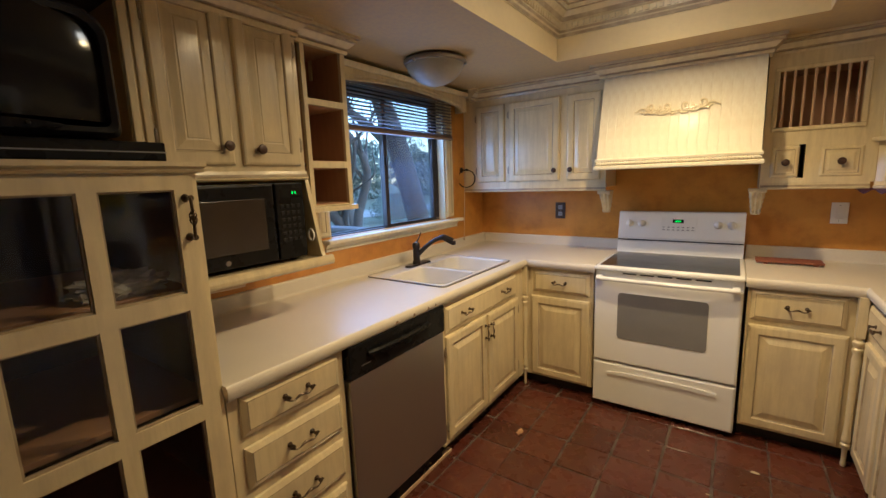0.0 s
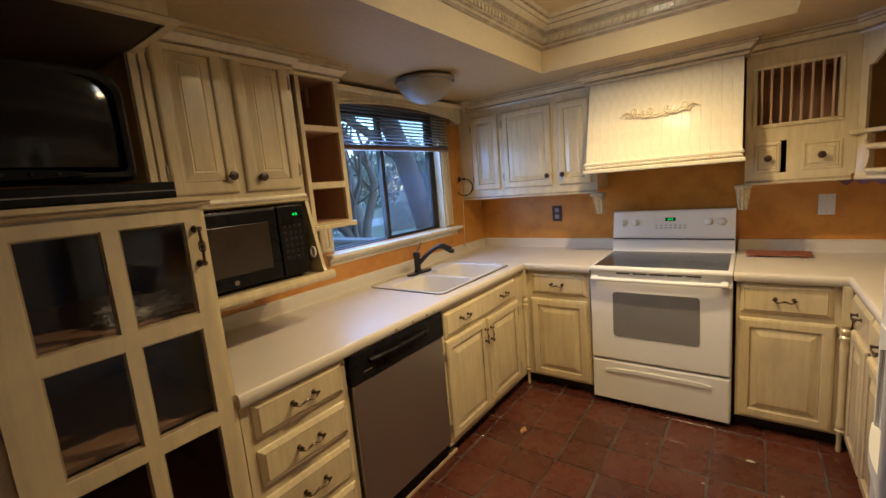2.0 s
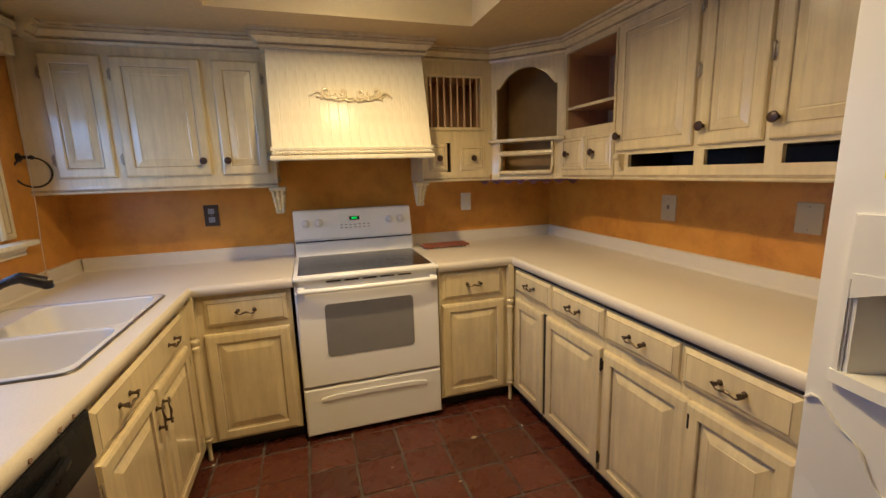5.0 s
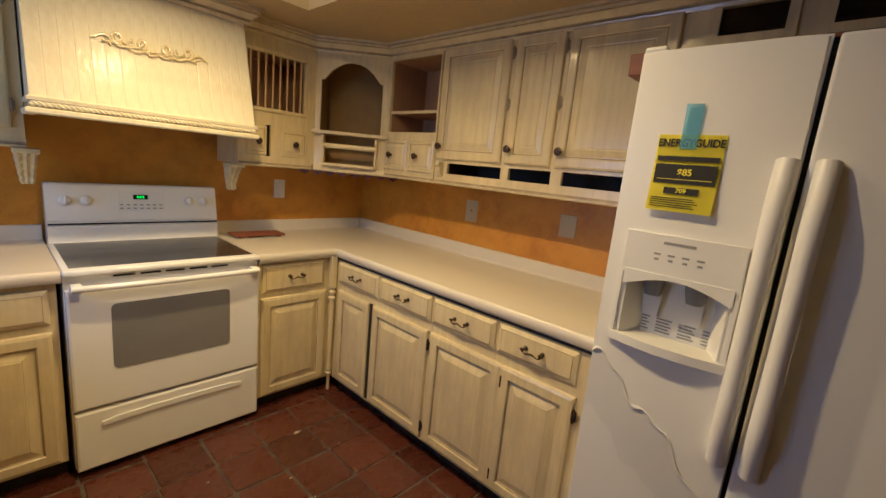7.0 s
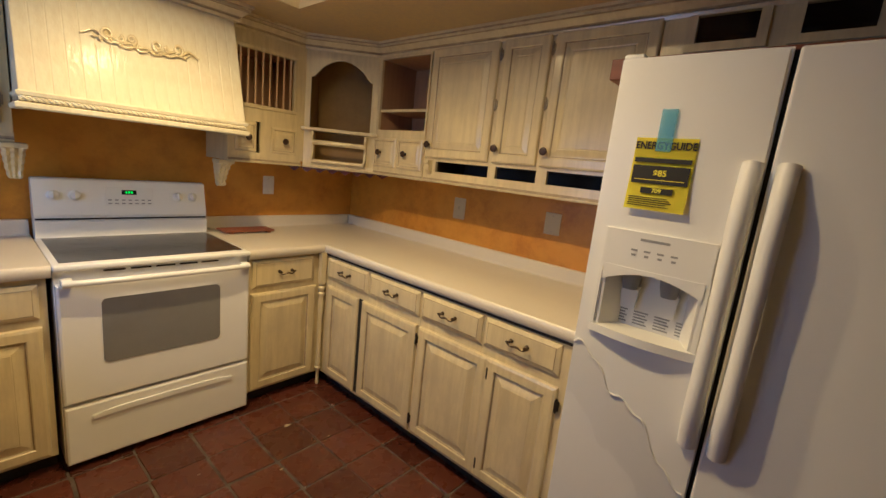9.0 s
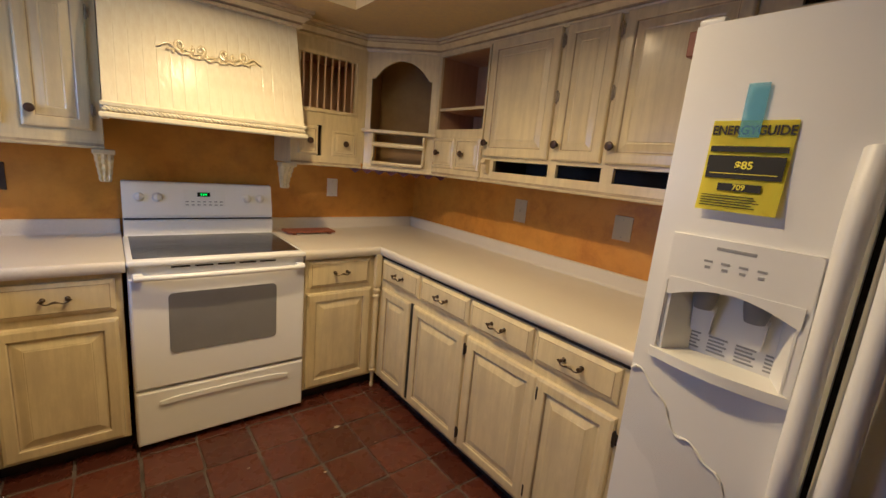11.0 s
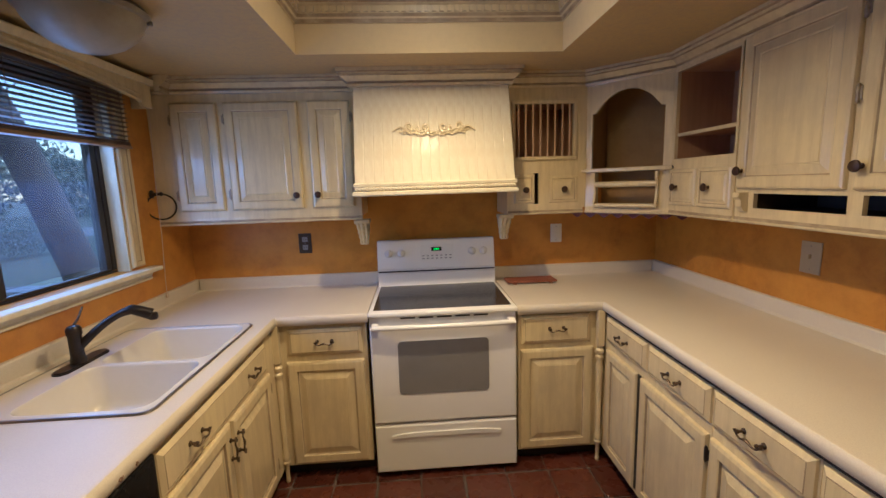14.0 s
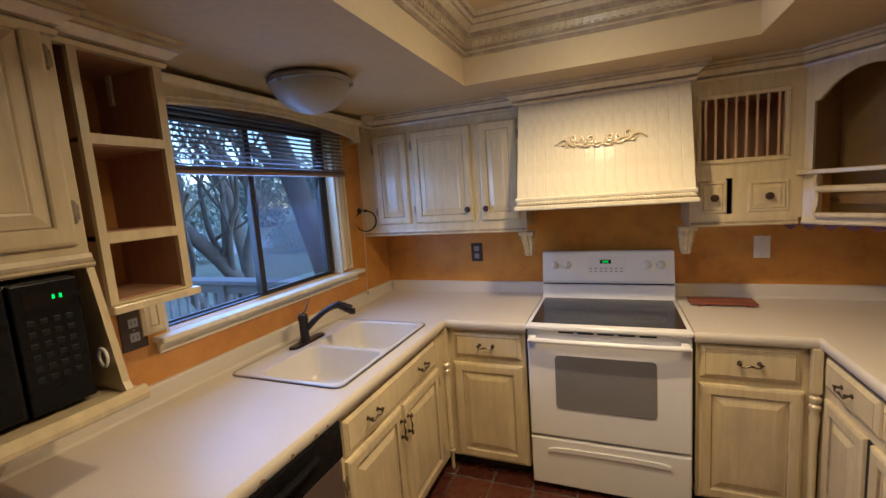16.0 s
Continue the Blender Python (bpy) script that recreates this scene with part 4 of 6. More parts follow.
part("arched_frame", bm, CREAM, cc)
bm = B()
box(bm, -0.012, LD + 0.012, -0.035, 0.16, 1.590, 1.611, 0.005)
part("ledge", bm, CREAM, cc)
bm = B()
box(bm, 0.0, 0.058, 0.0, 0.02, 1.392, 1.590)
box(bm, LD - 0.058, LD, 0.0, 0.02, 1.392, 1.590)
box(bm, 0.0, LD, 0.0, 0.16, 1.362, 1.392)
part("towel_niche", bm, CREAM, cc)
for sx in (0.062, LD - 0.062):
    bm = B()
    outline(bm, [(-0.030, 1.585), (0.02, 1.585), (0.02, 1.40), (-0.030, 1.40), (-0.034, 1.415), (-0.020, 1.44), (-0.012, 1.48), (-0.020, 1.53), (-0.034, 1.555)], 0.012, "yz", sx - 0.006)
    part("bracket", bm, CREAM, cc)
for zz, yy, r in ((1.520, -0.012, 0.016), (1.402, -0.018, 0.012)):
    bm = B()
    lathe(bm, [(r, 0.0), (r, LD - 0.124)], (0.062, yy, zz), "x", 12)
    part("towel_bar", bm, CREAM, cc, smooth=True)
bm = B()
sweep(bm, [(-0.016, 1.356), (0.004, 1.356), (0.010, 1.362), (0.010, 1.368), (0.004, 1.372), (0.0, 1.392), (-0.016, 1.392)], [(0, 0.0), (LD, 0.0)])
part("light_rail", bm, CREAM, cc)
# back panel in dark ochre, darker than the cream niche front
bm = B()
box(bm, 0.040, LD - 0.040, 0.145, 0.155, 1.392, 1.590)
part("towel_niche_back", bm, OLIVE, cc, "dark ochre back panel behind the towel bar")
# niche: ochre back and sides
bm = B()
box(bm, 0.02, LD - 0.02, 0.26, 0.27, 1.612, 2.09)
part("niche_back", bm, OLIVE, cc, "ochre painted niche back")
bm = B()
outline(bm, [(0.004, 1.612), (0.004, 2.09), (0.014, 2.09), (0.014, 1.612)], 0.26, "xz", 0.021)
outline(bm, [(LD - 0.014, 1.612), (LD - 0.014, 2.09), (LD - 0.004, 2.09), (LD - 0.004, 1.612)], 0.26, "xz", 0.021)
box(bm, 0.014, LD - 0.014, 0.021, 0.26, 2.08, 2.09)
part("niche_side", bm, OLIVE, cc)

# stemware rack below the corner cabinet
sr = thing("stemware_rack", (P0.x, P0.y, 1.36), "n", "dark red scalloped stemware rack under the corner cabinet", "rack", turn=math.degrees(math.atan2(P1.y - P0.y, P1.x - P0.x)))
BASE[sr] = Vector((0, 0, 1.36))
bm = B()
pts = []
NSC = 8
for k in range(NSC * 6 + 1):
    u = k / (NSC * 6)
    pts.append((-0.10 + (LD + 0.20) * u, 1.326 + 0.024 * abs(math.cos(math.pi * u * NSC)) ** 1.5))
outline(bm, pts + [(LD + 0.10, 1.3555), (-0.10, 1.3555)], 0.014, "xz", 0.020)
part("scalloped_strip", bm, DARKRED, sr)

# east wall cabinets
XU = 1.035
ec = thing("open_shelf_cabinet", (-2.5, 1.2, 1.36), "e", "cream wall cabinet with an open cubby above two small drawers", "cabinet", "wall cabinets")
face_frame(ec, -2.748, -2.300, 1.388, 2.10, XU, [(-2.725, -2.312, 1.640, 2.062)])
open_box(ec, -2.738, -2.302, XU + 0.018, XE - 0.003, 1.628, 2.075, PINK)
bm = B()
box(bm, -2.725, -2.312, XU + 0.02, XE - 0.02, 1.752, 1.766, 0.003)
part("shelf", bm, PINK, ec)
bm = B()
box(bm, -2.725, -2.312, XU + 0.012, XU + 0.0195, 1.750, 1.767, 0.002)
part("shelf_edge", bm, CREAM, ec, "cream painted shelf edge")
bm = B()
box(bm, -2.745, -2.302, XU + 0.018, XE - 0.003, 1.364, 1.395)
part("bottom", bm, CREAM, ec)
rail(ec, -2.752, -2.300, XU + 0.002)
for a, b, kx in ((-2.745, -2.535, -2.675), (-2.520, -2.305, -2.442)):
    d = drawer(ec, a, b, 1.408, 1.590, XU - 0.012, True)
    knob(d, kx, XU - 0.012, 1.500)

eb = thing("wall_cabinet", (-1.7, 1.2, 1.36), "e", "antiqued cream wall cabinet with three doors over dark letter slots", "cabinet", "wall cabinets")
slots = [(-2.205, -1.837, 1.418, 1.476), (-1.790, -1.556, 1.418, 1.478), (-1.500, -1.125, 1.418, 1.480)]
face_frame(eb, -2.300, -1.085, 1.388, 2.10, XU + 0.010, slots)
bm = B()
box(bm, -2.298, -1.085, XU + 0.028, XE - 0.003, 1.49, 2.10)
part("body", bm, CREAM, eb)
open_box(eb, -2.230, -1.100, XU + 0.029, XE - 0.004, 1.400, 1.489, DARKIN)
rail(eb, -2.300, -1.085, XU + 0.012, 1.356, 1.418)
for a, b, kx in ((-2.288, -1.842, -2.256), (-1.816, -1.562, -1.790), (-1.540, -1.100, -1.514)):
    d = door(eb, a, b, 1.496, 2.084, XU - 0.008)
    knob(d, kx, XU - 0.008, 1.566)
    if a < -1.6:
        for hz in (1.78, 2.02):
            hinge(d, b + 0.006, XU + 0.004, hz)
bm = B()
outline(bm, [(XU + 0.01, 1.480), (XU - 0.030, 1.480), (XU - 0.034, 1.462), (XU - 0.022, 1.450), (XU - 0.020, 1.425), (XU - 0.006, 1.405), (XU + 0.01, 1.400)], 0.032, "yz", -2.262)
part("bracket", bm, CREAM, eb, "small carved bracket")

# cabinet above the fridge
fc = thing("glazed_wall_cabinet", (-0.6, 1.2, 1.9), "e", "cream wall cabinet with dark glazed doors above the fridge", "cabinet", "wall cabinets")
face_frame(fc, -1.083, -0.02, 1.945, 2.10, XU, [(-0.985, -0.795, 1.975, 2.095), (-0.684, -0.508, 1.975, 2.095), (-0.40, -0.22, 1.975, 2.095)])
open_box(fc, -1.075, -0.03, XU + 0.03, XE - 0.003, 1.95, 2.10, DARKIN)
for gx0, gx1 in ((-1.012, -0.768), (-0.712, -0.480), (-0.428, -0.192)):
    gd = face_frame(fc, gx0, gx1, 1.950, 2.0745, XU - 0.014, [(gx0 + 0.030, gx1 - 0.030, 1.978, 2.070)], 0.0135)
    gd.name = "door_frame"
bm = B()
box(bm, -1.07, -0.04, XU + 0.020, XU + 0.024, 1.96, 2.098)
part("pane", bm, CABGLASS, fc)
sb = thing("red_wood_board", (-0.6, 0.85, 1.80), "e", "reddish bare wood board lying behind the top of the fridge", "board")
bm = B()
box(bm, -1.155, 0.05, 0.74, 0.98, 1.800, 1.868, 0.004)
part("plank", bm, REDWOOD, sb)

# ---- fridge ----
fr = thing("fridge", (-0.56, 0.9, 0), "e", "white side-by-side fridge with a dispenser and an energy label", "fridge")
FX = 0.469
bm = B()
box(bm, -1.012, -0.098, FX + 0.085, 1.24, 0.03, 1.775, 0.006)
part("body", bm, FRIDGEM, fr)
for fx in (-0.96, -0.15):
    bm = B()
    lathe(bm, [(0.02, 0.0), (0.02, 0.012), (0.012, 0.032)], (fx, FX + 0.14, 0), "z", 10)
    part("foot", bm, BLACK, fr)
bm = B()
box(bm, -1.0, -0.11, FX + 0.05, FX + 0.088, 0.035, 0.115, 0.004)
part("grille", bm, PLASTIC, fr)
DY0, DY1, DZ0, DZ1 = -0.972, -0.690, 1.005, 1.330
CAV = (DY0 + 0.012, DY1 - 0.012, 1.035, 1.212)
bm = B()


def plate_with_hole(bm, x0, x1, z0, z1, y0, y1, hole):
    hx0, hx1, hz0, hz1 = hole
    xs, zs = [x0, hx0, hx1, x1], [z0, hz0, hz1, z1]
    v = {(i, j, k): bm.verts.new((xs[i], (y0, y1)[k], zs[j])) for i in range(4) for j in range(4) for k in range(2)}
    for i in range(3):
        for j in range(3):
            if (i, j) == (1, 1):
                continue
            bm.faces.new((v[i, j, 0], v[i + 1, j, 0], v[i + 1, j + 1, 0], v[i, j + 1, 0]))
            bm.faces.new((v[i, j + 1, 1], v[i + 1, j + 1, 1], v[i + 1, j, 1], v[i, j, 1]))
    for k in range(3):
        for a, b in (((k, 0), (k + 1, 0)), ((k, 3), (k + 1, 3)), ((0, k), (0, k + 1)), ((3, k), (3, k + 1))):
            bm.faces.new((v[(*a, 0)], v[(*b, 0)], v[(*b, 1)], v[(*a, 1)]))
    for a, b in (((1, 1), (2, 1)), ((2, 1), (2, 2)), ((2, 2), (1, 2)), ((1, 2), (1, 1))):
        bm.faces.new((v[(*a, 0)], v[(*b, 0)], v[(*b, 1)], v[(*a, 1)]))
    return v


v = plate_with_hole(bm, -1.014, -0.640, 0.125, 1.790, FX, FX + 0.078, CAV)
outer = [e for e in bm.edges if all(abs(q.co.y - FX) < 1e-6 for q in e.verts) and (all(q.co.x < -1.013 for q in e.verts) or all(q.co.x > -0.641 for q in e.verts) or all(q.co.z > 1.789 for q in e.verts))]
bmesh.ops.bevel(bm, geom=outer, offset=0.007, segments=3, affect="EDGES")
fz = part("freezer_door", bm, FRIDGEM, fr)
bm = B()
box(bm, -0.629, -0.096, FX, FX + 0.078, 0.125, 1.790, 0.007, seg=3)
fd = part("fridge_door", bm, FRIDGEM, fr)
bm = B()
box(bm, -0.6395, -0.6295, FX + 0.015, FX + 0.07, 0.125, 1.785)
part("door_seal", bm, BLACK, fr, "black gap between the doors")
for dd, hx in ((fz, -0.664), (fd, -0.596)):
    bm = B()
    pts = []
    for k in range(17):
        u = k / 16
        bulge = min(1.0, math.sin(math.pi * u) * 2.2)
        pts.append((hx, FX - 0.004 - 0.036 * bulge, 0.795 + 0.735 * u))
    tube(bm, pts, [0.0195 + 0.003 * abs(2 * k / 16 - 1) for k in range(17)], 14)
    part("handle", bm, HANDLEM, dd, smooth=True)
for hx in (-0.985, -0.13):
    bm = B()
    box(bm, hx - 0.030, hx + 0.025, FX + 0.01, FX + 0.10, 1.790, 1.806, 0.007, seg=3)
    part("hinge_cover", bm, PLASTIC, fr, smooth=True)
# dispenser
bm = B()
plate_with_hole(bm, DY0, DY1, DZ0 + 0.02, DZ1, FX - 0.009, FX + 0.002, CAV)
outer = [e for e in bm.edges if all(abs(q.co.y - FX + 0.009) < 1e-6 for q in e.verts)]
bmesh.ops.bevel(bm, geom=outer, offset=0.0035, segments=2, affect="EDGES")
dp = part("dispenser", bm, PLASTIC, fz, "white ice and water dispenser")
open_box(dp, CAV[0] - 0.001, CAV[1] + 0.001, FX - 0.002, FX + 0.076, CAV[2] - 0.006, CAV[3] + 0.004, PLASTIC, 0.006, "dispenser_recess")
bm = B()
pts = []
for k in range(17):
    u = k / 16
    pts.append((CAV[0] + (CAV[1] - CAV[0]) * u, 1.210 - 0.030 + 0.034 * math.sin(math.pi * u)))
outline(bm, pts + [(CAV[1], 1.226), (CAV[0], 1.226)], 0.014, "xz", FX - 0.0115)
part("dispenser_brow", bm, PLASTIC, dp)
bm = B()
pts = []
for k in range(17):
    u = k / 16
    pts.append((DY0 - 0.004 + (DY1 - DY0 + 0.008) * u, FX - 0.010 - 0.022 * math.sin(math.pi * u)))
outline(bm, pts + [(DY1, FX + 0.068), (DY0, FX + 0.068)], 0.024, "xy", 1.016)
part("drip_tray", bm, PLASTIC, dp)
for sx, way in ((CAV[0], 1), (CAV[1], -1)):
    bm = B()
    outline(bm, [(sx + way * 0.005, FX - 0.004), (sx + way * 0.009, FX - 0.004), (sx + way * 0.044, FX + 0.069), (sx + way * 0.005, FX + 0.069)], 0.172, "xy", 1.037)
    part("recess_cheek", bm, PLASTIC, dp)
for hx in (-0.895, -0.790):
    bm = B()
    lathe(bm, [(0.030, 0.0), (0.026, -0.030), (0.020, -0.055)], (hx, FX + 0.045, 1.212), "z", 14)
    part("nozzle", bm, GREYP, dp, "grey nozzle", True)
    bm = B()
    outline(bm, [(hx - 0.026, 1.165), (hx + 0.026, 1.165), (hx + 0.020, 1.095), (hx - 0.020, 1.095)], 0.008, "xz", FX + 0.052)
    part("paddle", bm, PLASTIC, dp)
bm = B()
for k in range(4):
    x0 = -0.935 + 0.058 * k
    for j in range(5):
        box(bm, x0, x0 + 0.040 - 0.006 * (j % 2), FX + 0.0685, FX + 0.0700, 1.085 - 0.009 * j, 1.089 - 0.009 * j)
part("instruction_print", bm, INKGREY, dp)
bm = B()
box(bm, -0.875, -0.800, FX - 0.010, FX - 0.0085, 1.306, 1.313)
for k in range(4):
    box(bm, -0.895 + 0.034 * k, -0.878 + 0.034 * k, FX - 0.010, FX - 0.0085, 1.276, 1.281)
    box(bm, -0.892 + 0.034 * k, -0.881 + 0.034 * k, FX - 0.010, FX - 0.0085, 1.262, 1.268)
part("button_print", bm, INKGREY, dp)


def words(text, size, x, y, z, mat, parent, name="lettering", wide=1.0):
    cu = bpy.data.curves.new(name, "FONT")
    cu.body, cu.size, cu.align_x, cu.align_y, cu.extrude, cu.offset = text, size, "CENTER", "CENTER", 0.0002, size * 0.025
    ob = new(name, cu)
    me = bpy.data.meshes.new_from_object(ob)
    bpy.data.objects.remove(ob)
    for q in me.vertices:
        q.co = Vector((q.co.x * wide, -q.co.z, q.co.y)) + Vector((x, y, z)) - BASE[top_of(parent)]
    me.materials.append(mat)
    ob = new(name, me)
    ob.parent = parent
    return ob


# energy label hanging from a strip of tape, curling a little
lb = thing("energy_label", (-0.86, FX, 1.39), "e", "yellow energy label taped to the white fridge door", "label")
bm = B()
LX0, LX1, LZ0, LZ1 = -0.936, -0.785, 1.392, 1.583
NX = 6
a = [[bm.verts.new((LX0 + (LX1 - LX0) * i / NX, FX - 0.003 - 0.012 * (1 - j / 8) ** 2, LZ0 + (LZ1 - LZ0) * j / 8)) for j in range(9)] for i in range(NX + 1)]
for i in range(NX):
    for j in range(8):
        bm.faces.new((a[i][j], a[i + 1][j], a[i + 1][j + 1], a[i][j + 1]))
bmesh.ops.solidify(bm, geom=list(bm.faces), thickness=0.0006)
sh = part("paper", bm, YELLOW, lb)


def ly(z):
    return FX - 0.0045 - 0.012 * (1 - (z - LZ0) / (LZ1 - LZ0)) ** 2


bm = B()
for x0, x1, z0, z1 in ((-0.930, -0.790, 1.518, 1.530), (-0.930, -0.790, 1.462, 1.510), (-0.900, -0.820, 1.436, 1.452)):
    outline(bm, [(x0, z0), (x1, z0), (x1, z1), (x0, z1)], 0.0006, "xz", ly((z0 + z1) / 2) - 0.0026)
for j in range(5):
    z = 1.424 - 0.0055 * j
    outline(bm, [(-0.928, z), (-0.83 + 0.006 * (j % 3), z), (-0.83 + 0.006 * (j % 3), z + 0.0018), (-0.928, z + 0.0018)], 0.0006, "xz", ly(z) - 0.0006)
part("print", bm, INK, sh)
words("ENERGYGUIDE", 0.026, -0.860, ly(1.563) - 0.0006, 1.562, INK, sh, wide=0.86)
words("$85", 0.022, -0.860, ly(1.486) - 0.0036, 1.490, YELLOW, sh)
words("709", 0.016, -0.860, ly(1.444) - 0.0036, 1.444, YELLOW, sh)
bm = B()
box(bm, -0.9215, -0.7985, ly(1.486) - 0.0034, ly(1.486) - 0.0027, 1.472, 1.4735)
part("scale_line", bm, YELLOW, sh)
bm = B()
box(bm, -0.884, -0.846, FX - 0.0065, FX - 0.0058, 1.548, 1.656)
part("tape", bm, TAPE, lb, "strip of blue masking tape")
# torn protective film on the freezer door
fm = thing("protective_film", (-0.85, FX, 0.5), "e", "wrinkled clear protective film peeling from the freezer door", "film")
bm = B()
random.seed(4)
edge = [(-1.012 + 0.362 * u, 0.960 - 0.05 * u - 0.27 * u ** 1.3 + 0.018 * math.sin(u * 13) + 0.010 * math.sin(u * 31)) for u in (k / 30 for k in range(31))]
rows = []
for j in range(7):
    rows.append([bm.verts.new((x, FX - 0.0012 - (0.006 * math.exp(-(j - 1) ** 2) * (0.5 + 0.5 * math.sin(x * 60 + j))) - 0.001 * random.random(), z - 0.030 * j)) for x, z in edge])
for j in range(6):
    for k in range(30):
        bm.faces.new((rows[j][k], rows[j][k + 1], rows[j + 1][k + 1], rows[j + 1][k]))
part("sheet", bm, FILMM, fm, smooth=True)
bm = B()
tube(bm, [(x, FX - 0.003, z) for x, z in edge], [0.0028 + 0.0016 * math.sin(k * 1.7) for k in range(31)], 6)
part("rolled_edge", bm, PLASTIC, fm, smooth=True)

# ---- window ----
win = thing("window_1", (2.21, 1.76, 1.165), "w", "dark bronze sliding window with a cream casing and sill", kind="structure")
WF = 1.80                       # plane of the sashes, behind the wall face at 1.735
bm = B()
for a, b, c, d in ((WY0, WY1, WZ0, WZ0 + 0.006), (WY0, WY1, WZ1 - 0.035, WZ1), (WY0, WY0 + 0.032, WZ0 + 0.014, WZ1 - 0.035), (WY1 - 0.032, WY1, WZ0 + 0.014, WZ1 - 0.035)):
    box(bm, a, b, WF, WF + 0.07, c, d, 0.003)
part("window_frame", bm, SASH, win)
MID = 2.205
for k, (a, b, yy) in enumerate(((WY0 + 0.034, MID + 0.028, WF + 0.036), (MID - 0.020, WY1 - 0.034, WF + 0.006))):
    bm = B()
    z0, z1 = WZ0 + 0.007, WZ1 - 0.037
    foot = (0.006, 0.014)[k]
    for p, q, c, d in ((a, b, z0, z0 + foot), (a, b, z1 - 0.030, z1), (a, a + 0.034, z0 + foot, z1 - 0.030), (b - 0.034, b, z0 + foot, z1 - 0.030)):
        box(bm, p, q, yy, yy + 0.024, c, d, 0.003)
    sash = part("sash", bm, SASH, win, "dark bronze sliding sash")
    bm = B()
    box(bm, a + 0.034, b - 0.034, yy + 0.010, yy + 0.014, z0 + foot, z1 - 0.030)
    pane = part("pane", bm, GLASS, sash)
    pane.visible_shadow = False
bm = B()
box(bm, MID, WY1 - 0.034, WF + 0.062, WF + 0.0625, WZ0 + 0.036, WZ1 - 0.036)
isn = part("insect_screen", bm, SCREENM, win, "insect screen tinted with bluish daylight haze")
isn.visible_shadow = False
bm = B()
box(bm, MID - 0.006, MID + 0.004, WF - 0.010, WF + 0.008, 1.58, 1.64, 0.002)
part("latch", bm, SASH, win)
bm = B()
for a, b, c, d in ((WY0 + 0.0, WY0 + 0.012, WZ0, WZ1), (WY1 - 0.012, WY1, WZ0, WZ1), (WY0 + 0.012, WY1 - 0.012, WZ1 - 0.012, WZ1)):
    box(bm, a, b, 1.737, WF - 0.002, c, d)
part("jamb", bm, CREAM, win)
bm = B()
for a, b in ((WY1 + 0.0, WY1 + 0.095), (WY0 - 0.095, WY0)):
    rings(bm, a, b, 1.176, 2.10, [(0.0, 0.016), (0.004, 0.006), (0.014, 0.0), (0.030, 0.003), (0.034, 0.006), (0.040, 0.004)], 1.718, 0.0165, [0, 0, 0, 1, 0, 0])
rings(bm, WY0, WY1, WZ1 + 0.0, WZ1 + 0.07, [(0.0, 0.016), (0.004, 0.006), (0.014, 0.0)], 1.718, 0.0165)
part("casing", bm, [CREAM, GLAZE], win)
bm = B()
box(bm, 1.56, 2.955, 1.672, WF + 0.004, 1.140, 1.164, 0.007, seg=3)
part("window_sill", bm, HOODM, win, "cream painted window stool")
bm = B()
sweep(bm, [(0.0, 1.095), (0.012, 1.095), (0.016, 1.104), (0.012, 1.112), (0.020, 1.128), (0.030, 1.140), (0.0, 1.140)], [(1.575, 1.735), (2.93, 1.735)])
part("apron", bm, HOODM, win)

# blind, drawn up to the top third
bl = thing("venetian_blind", (2.24, 1.72, 1.80), "w", "dark wooden venetian blind drawn down over the window's top third", "blind")
bm = B()
box(bm, 1.615, 2.870, 1.690, 1.730, 2.045, 2.085, 0.004)
part("head_rail", bm, BLIND, bl)
bm = B()
box(bm, 1.625, 2.865, 1.690, 1.732, 1.772, 1.787, 0.004)
part("bottom_rail", bm, RAILM, bl, "pale brown bottom rail")
for k in range(5):
    bm = B()
    box(bm, 1.625, 2.865, 1.6975, 1.7245, 1.7875 + 0.0036 * k, 1.7900 + 0.0036 * k)
    part("gathered_slat", bm, BLIND, bl)
bm = B()
n = len(bm.verts)
box(bm, 1.625, 2.865, -0.0135, 0.0135, -0.0012, 0.0012)
bmesh.ops.transform(bm, matrix=Matrix.Translation((0, 1.711, 2.030)) @ pose(0, 0, 0, -5), verts=bm.verts)
s0 = part("slat", bm, BLIND, bl)
for k in range(1, 11):
    o = new("slat", s0.data)
    o.parent, o.location = bl, (0, 0, -0.0218 * k)
for k in range(3):
    x = 1.80 + 0.44 * k
    bm = B()
    box(bm, x - 0.0012, x + 0.0012, 1.6955, 1.6965, 1.80, 2.05)
    box(bm, x - 0.0012, x + 0.0012, 1.7255, 1.7265, 1.80, 2.05)
    part("ladder_cord", bm, BLIND, bl)
bm = B()
tube(bm, [(2.985 + 0.004 * math.sin(k), 1.66 + 0.03 * (k / 12), 2.05 - 0.090 * k) for k in range(13)], 0.0018, 5)
cd = part("pull_cord", bm, CORD, bl)
bm = B()
lathe(bm, [(0.003, 0.0), (0.008, -0.008), (0.009, -0.024), (0.004, -0.030)], (2.985, 1.690, 0.972 + 0.030), "z", 8)
part("tassel", bm, CORD, bl, smooth=True)

# valance with an arched foot
vl = thing("valance", (2.24, 1.66, 2.0), "w", "cream arched wooden valance board above the window", "valance")
VX0, VX1 = 1.500, 2.985
pts = [(VX0, 1.985), (VX0 + 0.07, 1.985), (VX0 + 0.085, 2.005)]
for k in range(21):
    u = k / 20
    pts.append((VX0 + 0.10 + (VX1 - VX0 - 0.20) * u, 2.012 + 0.045 * math.sin(math.pi * u)))
pts += [(VX1 - 0.085, 2.005), (VX1 - 0.07, 1.985), (VX1, 1.985)]
bm = B()
